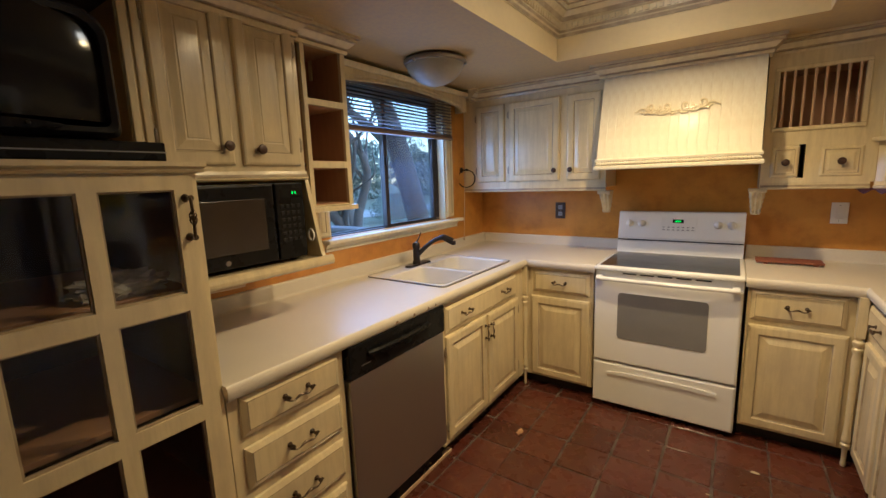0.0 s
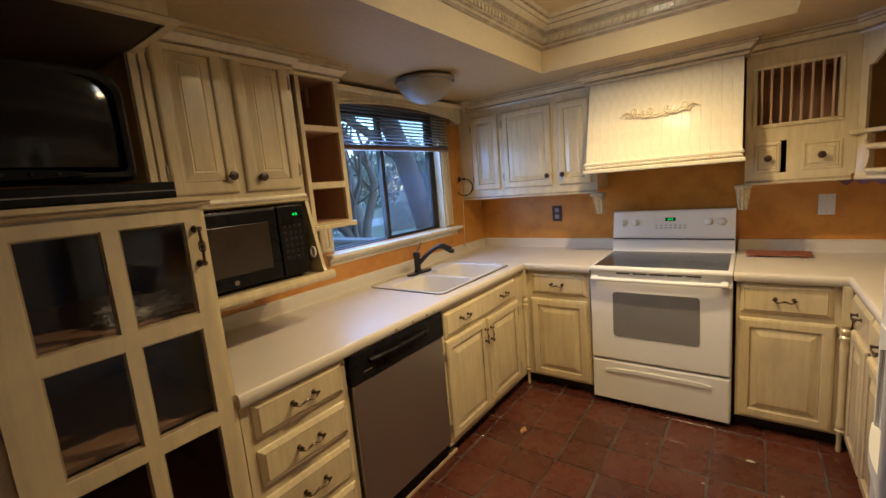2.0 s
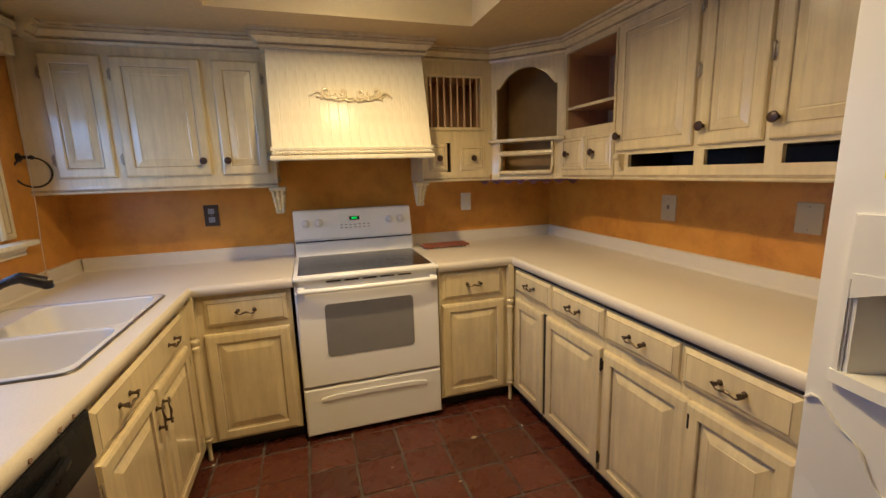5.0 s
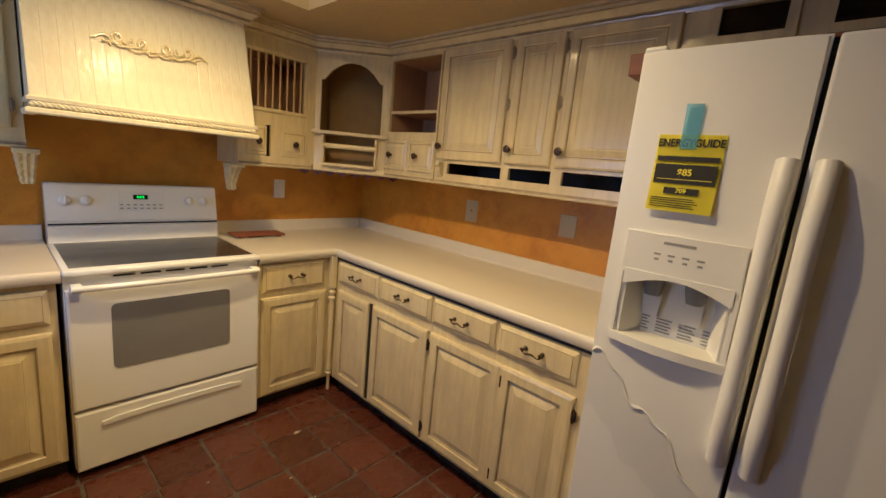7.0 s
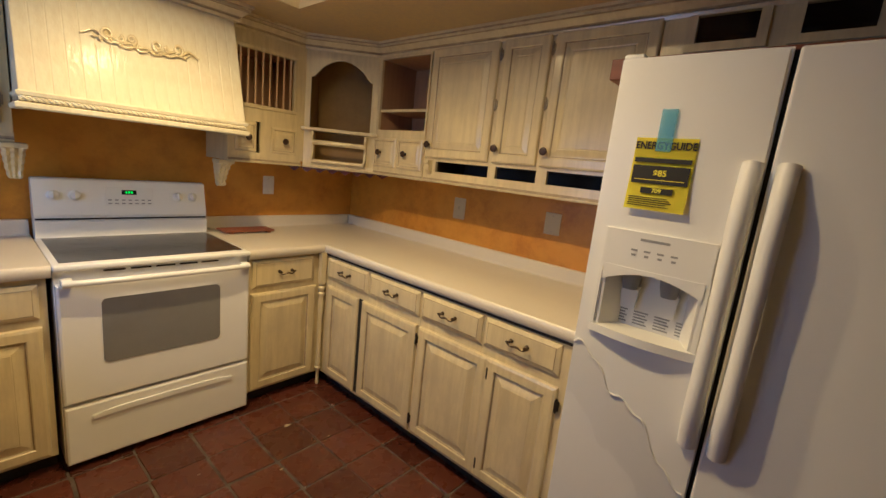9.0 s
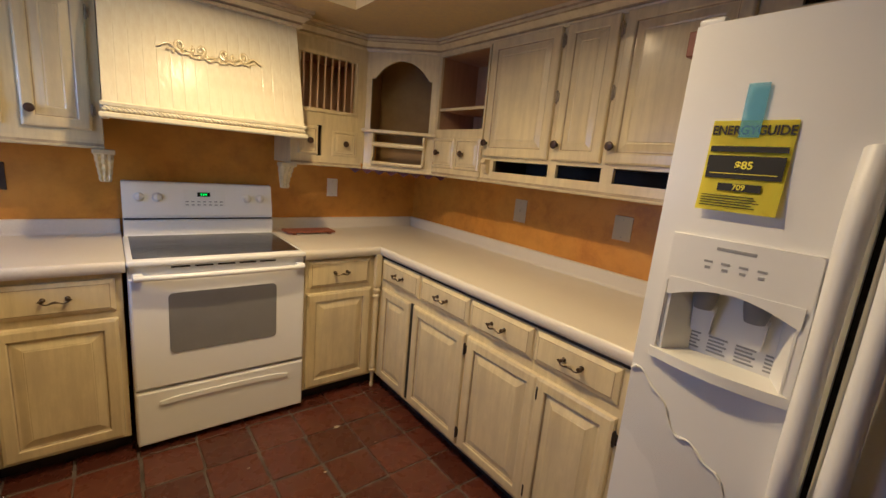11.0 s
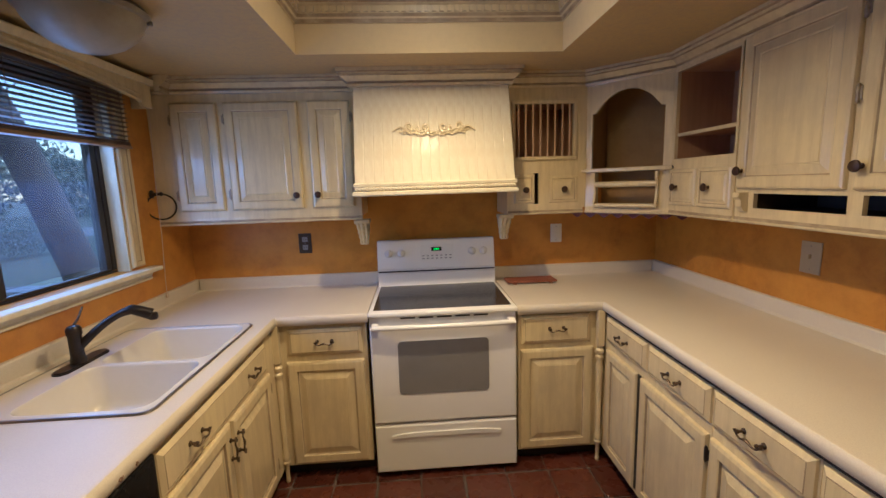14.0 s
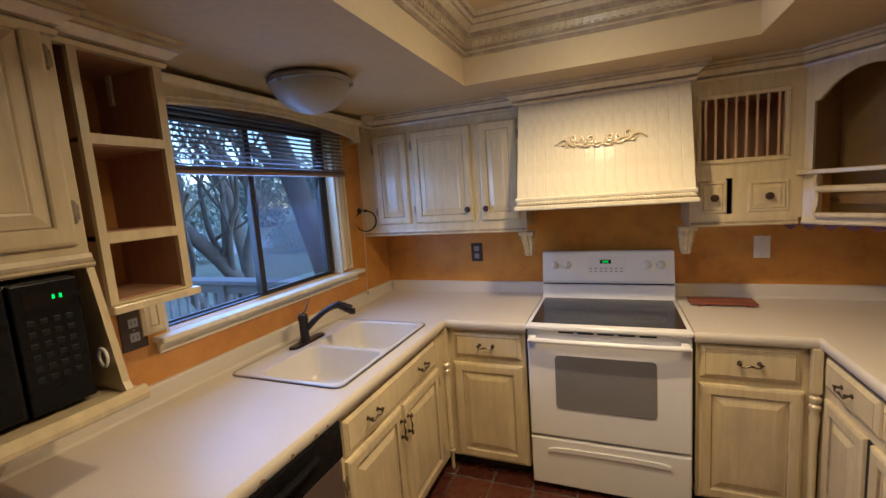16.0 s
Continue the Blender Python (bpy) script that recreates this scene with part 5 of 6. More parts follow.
outline(bm, pts + [(VX1, 2.105), (VX0, 2.105)], 0.018, "xz", 1.640)
part("board", bm, CREAM, vl)
bm = B()
for s in range(2):
    r = [(x, z + 0.004 + 0.022 * s) for x, z in pts[2:-2]]
    tube(bm, [(x, 1.640, z) for x, z in r], 0.006, 6)
part("bead", bm, CREAM, vl, smooth=True)
bm = B()
sweep(bm, [(0.0, 2.098), (0.010, 2.098), (0.016, 2.108), (0.022, 2.122), (0.022, 2.128), (0.0, 2.128)], [(VX0 + 0.01, 1.735), (VX0 + 0.01, 1.640), (VX1, 1.640), (VX1, 1.735)])
box(bm, VX0 + 0.01, VX1, 1.642, 1.735, 2.106, 2.12)
part("cap", bm, CREAM, vl)
bm = B()
box(bm, VX1 - 0.018, VX1, 1.658, 1.735, 1.985, 2.105)
part("return", bm, CREAM, vl)

# ---- ceiling lights ----
CLX, CLY = -1.320, 2.120
cl = thing("ceiling_light", (CLX, CLY, ZC), "n", "unlit frosted glass dome light with a pewter rim", "ceiling light")
bm = B()
lathe(bm, [(0.150, ZC), (0.168, ZC - 0.006), (0.178, ZC - 0.020), (0.174, ZC - 0.034), (0.164, ZC - 0.038)], (CLX, CLY, 0), "z", 40)
part("rim", bm, PEWTER, cl, smooth=True)
bm = B()
lathe(bm, [(0.164, ZC - 0.038), (0.156, ZC - 0.062), (0.134, ZC - 0.094), (0.100, ZC - 0.122), (0.062, ZC - 0.140), (0.024, ZC - 0.150), (0.004, ZC - 0.152)], (CLX, CLY, 0), "z", 40)
part("dome", bm, FROST, cl, "frosted white alabaster glass", True)
for a in (25, 145, 265):
    bm = B()
    lathe(bm, [(0.006, 0.0), (0.009, 0.004), (0.009, 0.014), (0.004, 0.018)], (CLX + 0.174 * math.cos(radians(a)), CLY + 0.174 * math.sin(radians(a)), ZC - 0.046), "z", 8)
    part("thumbscrew", bm, PEWTER, cl)
for lx, ly_, soft_watts, beam_watts in LAMPS:
    ob = thing("tray_light", (lx, ly_, ZT), "n", "small lit flush ceiling lamp in the tray", "ceiling light", "tray lights")
    bm = B()
    lathe(bm, [(0.085, ZT), (0.085, ZT - 0.012), (0.070, ZT - 0.016)], (lx, ly_, 0), "z", 24)
    part("rim", bm, PEWTER, ob)
    bm = B()
    lathe(bm, [(0.034, ZT - 0.012), (0.032, ZT - 0.035), (0.038, ZT - 0.060), (0.030, ZT - 0.080), (0.006, ZT - 0.090)], (lx, ly_, 0), "z", 24)
    part("bulb", bm, BULB, ob, smooth=True)

# ---- west wall cabinets ----
WU = 1.390
uw = thing("wall_cabinet", (0.95, 1.56, 1.5), "w", "antiqued cream wall cabinet with two doors above the microwave", "cabinet", "wall cabinets")
frame_box(uw, 0.604, 1.238, WU + 0.018, 1.732, 1.500, 2.10)
bm = B()
for x0, x1 in ((0.608, 0.634), (0.640, 0.666)):
    box(bm, x0, x1, WU + 0.008, WU + 0.018, 1.53, 2.10, 0.004)
part("fluted_stile", bm, CREAM, uw)
rail(uw, 0.604, 1.238, WU + 0.010, 1.496, 1.532)
d = door(uw, 0.672, 0.922, 1.556, 2.115, WU)
knob(d, 0.890, WU, 1.622)
for hz in (1.64, 2.02):
    hinge(d, 0.668, WU + 0.010, hz)
d = door(uw, 0.955, 1.212, 1.556, 2.115, WU)
knob(d, 1.018, WU, 1.614)
for hz in (1.64, 2.02):
    hinge(d, 1.216, WU + 0.010, hz)

os_ = thing("open_shelf", (1.37, 1.56, 1.345), "w", "narrow open cream shelf unit with bare wood inside", "shelf")
face_frame(os_, 1.240, 1.492, 1.372, 2.10, WU - 0.012, [(1.262, 1.466, 1.852, 2.078), (1.262, 1.466, 1.578, 1.824), (1.262, 1.466, 1.378, 1.548)])
for z0, z1 in ((1.845, 2.09), (1.570, 1.832), (1.372, 1.556)):
    open_box(os_, 1.250, 1.478, WU + 0.007, 1.730, z0, z1, PINK, 0.011)
bm = B()
box(bm, 1.480, 1.494, WU + 0.006, 1.732, 1.362, 2.10, 0.002)
part("side", bm, CREAM, os_)
bm = B()
box(bm, 1.236, 1.508, WU - 0.030, 1.732, 1.346, 1.371, 0.005)
part("bottom_board", bm, CREAM, os_)

os_.location += Vector((-0.058, 0.042, 0.0))

ms = thing("microwave_shelf", (0.92, 1.5, 1.13), "w", "cream microwave shelf with a sloping side bracket", "shelf")
bm = B()
box(bm, 0.604, 1.250, 1.300, 1.732, 1.138, 1.164, 0.003)
part("board", bm, CREAM, ms)
bm = B()
sweep(bm, [(0.0, 1.132), (0.012, 1.132), (0.020, 1.140), (0.022, 1.152), (0.018, 1.164), (0.008, 1.172), (0.0, 1.172)], [(0.604, 1.300), (1.252, 1.300)])
part("nosing", bm, CREAM, ms)
bm = B()
outline(bm, [(1.732, 1.165), (1.305, 1.165), (1.318, 1.19), (1.385, 1.495), (1.732, 1.495)], 0.018, "yz", 1.212)
part("bracket", bm, CREAM, ms)
bm = B()
tube(bm, [(1.196 + 0.0, 1.352 + 0.018 * math.cos(a), 1.262 + 0.024 * math.sin(a)) for a in (2 * math.pi * k / 16 for k in range(16))], 0.0045, 6, True)
part("cord_ring", bm, PLASTIC, ms)
bm = B()
tube(bm, [(0.70, 1.33, 1.128), (0.80, 1.325, 1.126), (0.86, 1.322, 1.124)], [0.012, 0.012, 0.010], 8)
part("batten_peg", bm, PLANK, ms)

mw = thing("microwave", (0.9, 1.5, 1.165), "w", "black countertop microwave with a green clock", "microwave")
bm = B()
box(bm, 0.620, 1.172, 1.372, 1.715, 1.176, 1.486, 0.006)
part("body", bm, BLACK, mw)
for fx in (0.66, 1.13):
    for fy in (1.40, 1.68):
        bm = B()
        lathe(bm, [(0.014, 1.1641), (0.012, 1.178)], (fx, fy, 0), "z", 8)
        part("foot", bm, BLACK, mw)
bm = B()
rings(bm, 0.620, 1.035, 1.178, 1.484, [(0.0, 0.012), (0.003, 0.003), (0.010, 0.0), (0.012, 0.0)], 1.350, 0.022)
md = part("door", bm, BLACK, mw)
bm = B()
box(bm, 0.660, 0.990, 1.3470, 1.351, 1.232, 1.428, 0.0015)
part("window", bm, MWGLASS, md, "brown tinted door window")
bm = B()
box(bm, 1.040, 1.170, 1.350, 1.372, 1.178, 1.484, 0.004)
mc = part("control_panel", bm, BLACK, mw)
bm = B()
box(bm, 1.060, 1.150, 1.3485, 1.352, 1.425, 1.462)
part("display", bm, SCREEN, mc)
bm = B()
for x in (1.114, 1.128):
    box(bm, x, x + 0.005, 1.3475, 1.349, 1.440, 1.450)
part("clock_digits", bm, GREEN, mc, "glowing green clock digits")
for k in range(4):
    for j in range(6):
        bm = B()
        box(bm, 1.058 + 0.025 * k, 1.074 + 0.025 * k, 1.3487, 1.352, 1.250 + 0.027 * j, 1.264 + 0.027 * j, 0.0015)
        part("button", bm, TVSHELL, mc)
bm = B()
lathe(bm, [(0.010, 0.0), (0.010, 0.0015), (0.003, 0.002)], (0.825, 1.3505, 1.203), "y", 12)
part("badge", bm, PEWTER, md)

# ---- tall cabinet with glazed doors ----
tc = thing("glazed_tall_cabinet", (0.1, 1.4, 0), "w", "tall cream cabinet with six-light glass doors over dark shelves", "cabinet")
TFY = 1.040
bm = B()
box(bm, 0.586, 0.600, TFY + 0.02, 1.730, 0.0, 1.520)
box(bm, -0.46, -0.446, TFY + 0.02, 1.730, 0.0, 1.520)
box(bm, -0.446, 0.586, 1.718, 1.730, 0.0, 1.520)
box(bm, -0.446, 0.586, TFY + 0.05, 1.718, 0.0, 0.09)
part("carcass", bm, DARKIN, tc, "dark brown grained inside")
for z in (0.545, 0.880, 1.192):
    bm = B()
    box(bm, -0.445, 0.585, TFY + 0.05, 1.716, z, z + 0.016, 0.002)
    part("shelf", bm, PINK, tc)
bm = B()
box(bm, -0.46, 0.602, TFY + 0.0, 1.730, 1.520, 1.538)
part("top", bm, CREAM, tc)
bm = B()
sweep(bm, [(-0.004, 1.516), (0.012, 1.516), (0.016, 1.522), (0.012, 1.526), (0.020, 1.532), (0.020, 1.544), (-0.004, 1.544)], [(-0.46, TFY - 0.004), (0.602, TFY - 0.004), (0.602, 1.39)], mats=[0, 0, 1, 0, 0, 0, 0])
part("top_moulding", bm, [CREAM, GLAZE], tc)
face_frame(tc, -0.46, 0.602, 0.05, 1.5155, TFY + 0.002, [(-0.40, 0.068, 0.11, 1.49), (0.122, 0.560, 0.11, 1.49)])
for x0, x1, side in ((0.100, 0.582, 1), (-0.425, 0.050, -1)):
    mull = (x0 + x1) / 2 if side < 0 else 0.360
    rows_ = [(1.206, 1.474), (0.892, 1.160), (0.578, 0.848), (0.180, 0.534)]
    holes = []
    for z0, z1 in rows_:
        holes += [(x0 + 0.078, mull - 0.018, z0, z1), (mull + 0.018, x1 - 0.046, z0, z1)]
    dd = face_frame(tc, x0, x1, 0.095, 1.508, TFY - 0.018, holes, 0.019)
    dd.name = "door"
    for h in holes:
        bm = B()
        for s, (q0, q1, c0, c1) in enumerate(((h[0], h[1], h[2], h[2] + 0.005), (h[0], h[1], h[3] - 0.005, h[3]), (h[0], h[0] + 0.005, h[2] + 0.005, h[3] - 0.005), (h[1] - 0.005, h[1], h[2] + 0.005, h[3] - 0.005))):
            box(bm, q0, q1, TFY - 0.012, TFY - 0.001, c0, c1)
        part("glazing_bead", bm, GLAZE, dd)
        bm = B()
        box(bm, h[0] - 0.001, h[1] + 0.001, TFY - 0.008, TFY - 0.005, h[2] - 0.001, h[3] + 0.001)
        pn = part("pane", bm, CABGLASS, dd)
        pn.visible_shadow = False
    if side > 0:
        bm = B()
        hx = 0.560
        for z in (1.352, 1.452):
            lathe(bm, [(0.011, 0.0), (0.009, 0.006), (0.005, 0.010), (0.006, 0.026), (0.008, 0.030)], (hx, TFY - 0.018, z), "y", 10)
        tube(bm, [(hx, TFY - 0.046 - 0.004 * math.sin(math.pi * u), 1.352 + 0.10 * u) for u in (k / 14 for k in range(15))], [0.004] * 15, 7)
        for ph in range(4):
            tube(bm, [(hx + 0.009 * math.sin(math.pi * u) * math.cos(ph * math.pi / 2 + u * 4), TFY - 0.049 + 0.009 * math.sin(math.pi * u) * math.sin(ph * math.pi / 2 + u * 4), 1.380 + 0.045 * u) for u in (k / 10 for k in range(11))], 0.0022, 5)
        part("handle", bm, BRASS, dd, "aged bronze birdcage pull", True)
# a crumpled clear bag on the shelf
bg_ = thing("plastic_bag", (0.46, 1.14, 1.208), "w", "crumpled clear plastic bag on the cabinet shelf", "bag")
bm = B()
bmesh.ops.create_icosphere(bm, subdivisions=4, radius=1.0)
for v_ in bm.verts:
    p = v_.co.copy()
    k = 1 + 0.35 * noise.noise(p * 2.2) + 0.30 * noise.noise(p * 5)
    v_.co = Vector((0.440 + 0.098 * p.x * k, 1.155 + 0.06 * p.y * k, max(1.2085, 1.232 + 0.040 * p.z * k)))
part("bag", bm, BAGM, bg_)

# cabinet box above the television
tb = thing("overhead_cabinet", (0.1, 1.4, 2.03), "w", "cream boxed cabinet above the television niche", "cabinet", "wall cabinets")
bm = B()
box(bm, -0.46, 0.615, 1.075, 1.730, 2.045, ZC - 0.002)
part("body", bm, CREAM, tb)
bm = B()
sweep(bm, [(-0.012, 2.032), (0.014, 2.032), (0.020, 2.038), (0.016, 2.046), (0.010, 2.052), (-0.002, 2.056), (-0.012, 2.056)], [(-0.46, 1.072), (0.618, 1.072), (0.618, 1.385)], mats=[0, 0, 0, 1, 0, 0, 0])
part("edge_moulding", bm, [CREAM, GLAZE], tb)
# thin panel that makes the box's underside dark brown
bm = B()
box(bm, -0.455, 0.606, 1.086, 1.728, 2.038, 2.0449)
part("underside", bm, DARKIN, tb, "dark brown underside panel")

# television on a flat player
dv = thing("media_player", (0.2, 1.3, 1.544), "w", "flat black media player on top of the tall cabinet", "media player")
bm = B()
box(bm, 0.02, 0.545, 1.055, 1.38, 1.546, 1.592, 0.004)
part("case", bm, BLACK, dv)
bm = B()
box(bm, 0.02, 0.545, 1.0535, 1.056, 1.566, 1.569)
part("trim_line", bm, GREYP, dv)
tv = thing("television", (0.2, 1.35, 1.592), "w", "charcoal tube television with a dark bulging screen", "television")
TV0, TV1, TVB, TVT = -0.085, 0.472, 1.602, 1.888
SC, SZ, SR = 0.19, 1.745, 0.90
tv_outline = []
for cx, cz, a0, r in ((TV1 - 0.062, TVT - 0.062, 0, 0.062), (TV0 + 0.062, TVT - 0.062, 90, 0.062), (TV0 + 0.02, TVB + 0.02, 180, 0.02), (TV1 - 0.02, TVB + 0.02, 270, 0.02)):
    tv_outline += [(cx + r * math.cos(radians(a0 + q)), cz + r * math.sin(radians(a0 + q))) for q in (0, 22, 45, 68, 90)]


def tv_ring(bm, inset, y):
    w, h = (TV1 - TV0) / 2, (TVT - TVB) / 2
    cx, cz = (TV0 + TV1) / 2, (TVB + TVT) / 2
    return [bm.verts.new((cx + (x - cx) * (1 - inset / w), y, cz + (z - cz) * (1 - inset / h))) for x, z in tv_outline]


bm = B()
prev = None
for inset, y in ((0.0, 1.100), (0.0, 1.205), (0.02, 1.25), (0.06, 1.40), (0.09, 1.48)):
    ring = tv_ring(bm, inset, y)
    if prev:
        for k in range(len(ring)):
            bm.faces.new((prev[k], prev[(k + 1) % len(ring)], ring[(k + 1) % len(ring)], ring[k]))
    prev = ring
bm.faces.new(prev)
part("shell", bm, TVSHELL, tv, smooth=True)
bm = B()
prev = None
for inset, y in ((0.0, 1.100), (0.006, 1.088), (0.010, 1.084), (0.022, 1.088), (0.026, 1.12)):
    ring = tv_ring(bm, inset, y)
    if prev:
        for k in range(len(ring)):
            bm.faces.new((prev[k], prev[(k + 1) % len(ring)], ring[(k + 1) % len(ring)], ring[k]))
    prev = ring
part("bezel", bm, TVSHELL, tv, smooth=True)
bm = B()
G = 18
sx0, sx1, sz0, sz1 = TV0 + 0.018, TV1 - 0.018, TVB + 0.036, TVT - 0.016
gr = []
for i in range(G + 1):
    col = []
    for j in range(G + 1):
        x, z = sx0 + (sx1 - sx0) * i / G, sz0 + (sz1 - sz0) * j / G
        col.append(bm.verts.new((x, 1.064 + SR - math.sqrt(SR * SR - (x - SC) ** 2 - (z - SZ) ** 2), z)))
    gr.append(col)
for i in range(G):
    for j in range(G):
        bm.faces.new((gr[i][j], gr[i + 1][j], gr[i + 1][j + 1], gr[i][j + 1]))
part("screen", bm, SCREEN, tv, "dark glossy bulging picture tube", True)
bm = B()
pts = [(0.20 + 0.16 * math.cos(t), TVB + 0.020 + 0.011 * math.sin(t)) for t in (2 * math.pi * k / 24 for k in range(24))]
outline(bm, pts, 0.012, "xz", 1.0765)
ctl = part("control_strip", bm, BLACK, tv)
for k in range(5):
    bm = B()
    lathe(bm, [(0.005, 0.0), (0.004, 0.003), (0.002, 0.004)], (0.10 + 0.05 * k, 1.0765, TVB + 0.020), "y", 8)
    part("button", bm, TVSHELL, ctl)

# ---- dishwasher ----
dsh = thing("dishwasher", (1.37, 1.3, 0), "w", "stainless dishwasher with a black control panel under the worktop", "dishwasher")
bm = B()
box(bm, 1.052, 1.690, YFW + 0.035, 1.70, 0.02, 0.866)
part("tub", bm, BLACK, dsh)
bm = B()
box(bm, 1.058, 1.684, YFW - 0.004, YFW + 0.034, 0.118, 0.728, 0.006)
part("door", bm, STEEL, dsh)
bm = B()
box(bm, 1.055, 1.687, YFW - 0.012, YFW + 0.034, 0.730, 0.866, 0.006)
cpn = part("control_panel", bm, BLACK, dsh)
bm = B()
pts = [(1.15 + 0.40 * u, YFW - 0.014 - 0.016 * math.sin(math.pi * u) ** 0.6, 0.812) for u in (k / 14 for k in range(15))]
tube(bm, pts, 0.013, 8)
part("handle", bm, BLACK, cpn, smooth=True)
bm = B()
box(bm, 1.115, 1.165, YFW - 0.0135, YFW - 0.012, 0.772, 0.777)
part("badge", bm, PEWTER, cpn)
bm = B()
box(bm, 1.058, 1.684, YFW + 0.06, YFW + 0.08, 0.0, 0.115)
part("kick_plate", bm, BLACK, dsh)
bd_ = thing("floor_batten", (1.4, 1.06, 0), "w", "pale bare wood batten on the floor along the dishwasher", "batten")
bm = B()
box(bm, 0.62, 1.775, 1.055, 1.085, 0.0, 0.022, 0.004)
part("strip", bm, PLANK, bd_)

# ---- sink and tap ----
sk = thing("sink", (2.2, 1.36, 0.92), "w", "ivory double-bowl drop-in sink", "sink")
bm = B()
RX0, RX1, RY0, RY1 = 1.805, 2.600, 1.092, 1.650      # along the counter; depth from the front
bowls = [(1.824, 2.178, 1.110, 1.522), (2.196, 2.582, 1.110, 1.522)]
ZR = 0.9215


def round_rect(x0, x1, y0, y1, r):
    pts = []
    for cx, cy, a0 in ((x1 - r, y1 - r, 0), (x0 + r, y1 - r, 90), (x0 + r, y0 + r, 180), (x1 - r, y0 + r, 270)):
        pts += [(cx + r * math.cos(radians(a0 + q)), cy + r * math.sin(radians(a0 + q))) for q in (0, 22, 45, 68, 90)]
    return pts


def loop_of(pts, z):
    return [bm.verts.new((x, y, z)) for x, y in pts]


edges_ = []
rims = [loop_of(round_rect(RX0, RX1, RY0, RY1, 0.034), ZR)] + [loop_of(round_rect(*b_, 0.055), ZR) for b_ in bowls]
for rim_ in rims:
    edges_ += [bm.edges.new((rim_[k], rim_[(k + 1) % len(rim_)])) for k in range(len(rim_))]
bmesh.ops.triangle_fill(bm, edges=edges_, use_beauty=True)
for rim_, (bx0, bx1, by0, by1) in zip(rims[1:], bowls):
    prev = rim_
    for inset, z, r in ((0.002, ZR - 0.002, 0.052), (0.006, ZR - 0.010, 0.050), (0.018, ZR - 0.130, 0.055), (0.032, ZR - 0.160, 0.058), (0.062, ZR - 0.174, 0.060), (0.125, ZR - 0.178, 0.03)):
        ring = loop_of(round_rect(bx0 + inset, bx1 - inset, by0 + inset, by1 - inset, r), z)
        for k in range(len(ring)):
            bm.faces.new((prev[k], prev[(k + 1) % len(ring)], ring[(k + 1) % len(ring)], ring[k]))
        prev = ring
    bm.faces.new(prev)
prev = rims[0]
ring = loop_of(round_rect(RX0 - 0.003, RX1 + 0.003, RY0 - 0.003, RY1 + 0.003, 0.036), 0.9155)
for k in range(len(ring)):
    bm.faces.new((prev[k], prev[(k + 1) % len(ring)], ring[(k + 1) % len(ring)], ring[k]))
part("basin", bm, SINKM, sk, smooth=True)
bm = B()
cor = 0.03
path = []
for cx, cy, a0 in ((RX1 - cor, RY1 - cor, 0), (RX0 + cor, RY1 - cor, 90), (RX0 + cor, RY0 + cor, 180), (RX1 - cor, RY0 + cor, 270)):
    path += [(cx + (cor + 0.004) * math.cos(radians(a0 + q)), cy + (cor + 0.004) * math.sin(radians(a0 + q)), 0.9175) for q in (0, 30, 60, 90)]
tube(bm, path, 0.0055, 6, True)
part("rim", bm, RIMM, sk, "dark steel rim", True)
for bx0, bx1, by0, by1 in bowls:
    bm = B()
    lathe(bm, [(0.042, 0.7425), (0.040, 0.7455), (0.028, 0.744), (0.010, 0.743)], ((bx0 + bx1) / 2, 1.324, 0), "z", 18)
    part("drain", bm, PEWTER, sk, smooth=True)
tp = thing("kitchen_tap", (2.215, 1.58, 0.9215), "w", "oil-rubbed bronze pull-out tap with a lever on top", "tap")
bm = B()
pts = []
for s, a0 in ((1, -90), (-1, 90)):
    pts += [(2.215 + s * 0.095 + 0.028 * math.cos(radians(a0 + q)), 1.580 + 0.028 * math.sin(radians(a0 + q))) for q in range(0, 181, 30)]
outline(bm, pts, 0.010, "xy", 0.9216)
bmesh.ops.bevel(bm, geom=[e for e in bm.edges if all(q.co.z > 0.93 for q in e.verts)], offset=0.004, segments=2, affect="EDGES")
part("deck_plate", bm, IRON, tp, smooth=True)
bm = B()
lathe(bm, [(0.027, 0.930), (0.026, 0.945), (0.0225, 0.955), (0.022, 1.035), (0.025, 1.040), (0.025, 1.062), (0.018, 1.072), (0.004, 1.075)], (2.200, 1.580, 0), "z", 18)
part("body", bm, IRON, tp, smooth=True)
bm = B()
pts, rs = [], []
for k in range(17):
    u = k / 16
    pts.append((2.205 + 0.090 * u, 1.578 - 0.225 * u, 0.985 + 0.122 * math.sin(min(1.0, u * 1.22) * math.pi / 2) - 0.030 * max(0, u - 0.75) * 4))
    rs.append(0.017 - 0.003 * math.sin(math.pi * u) + (0.0055 * min(1.0, (u - 0.6) * 6) if u > 0.6 else 0))
tube(bm, pts, rs, 12)
sp = part("spout", bm, IRON, tp, smooth=True)
bm = B()
lathe(bm, [(0.017, 0.0), (0.018, -0.020), (0.014, -0.026)], (2.296, 1.350, 1.082), "z", 12)
part("spray_head", bm, IRON, sp, smooth=True)
bm = B()
tube(bm, [(2.200, 1.580, 1.070), (2.232, 1.584, 1.090), (2.268, 1.588, 1.128)], [0.005, 0.0045, 0.0035], 7)
part("lever", bm, IRON, tp, smooth=True)

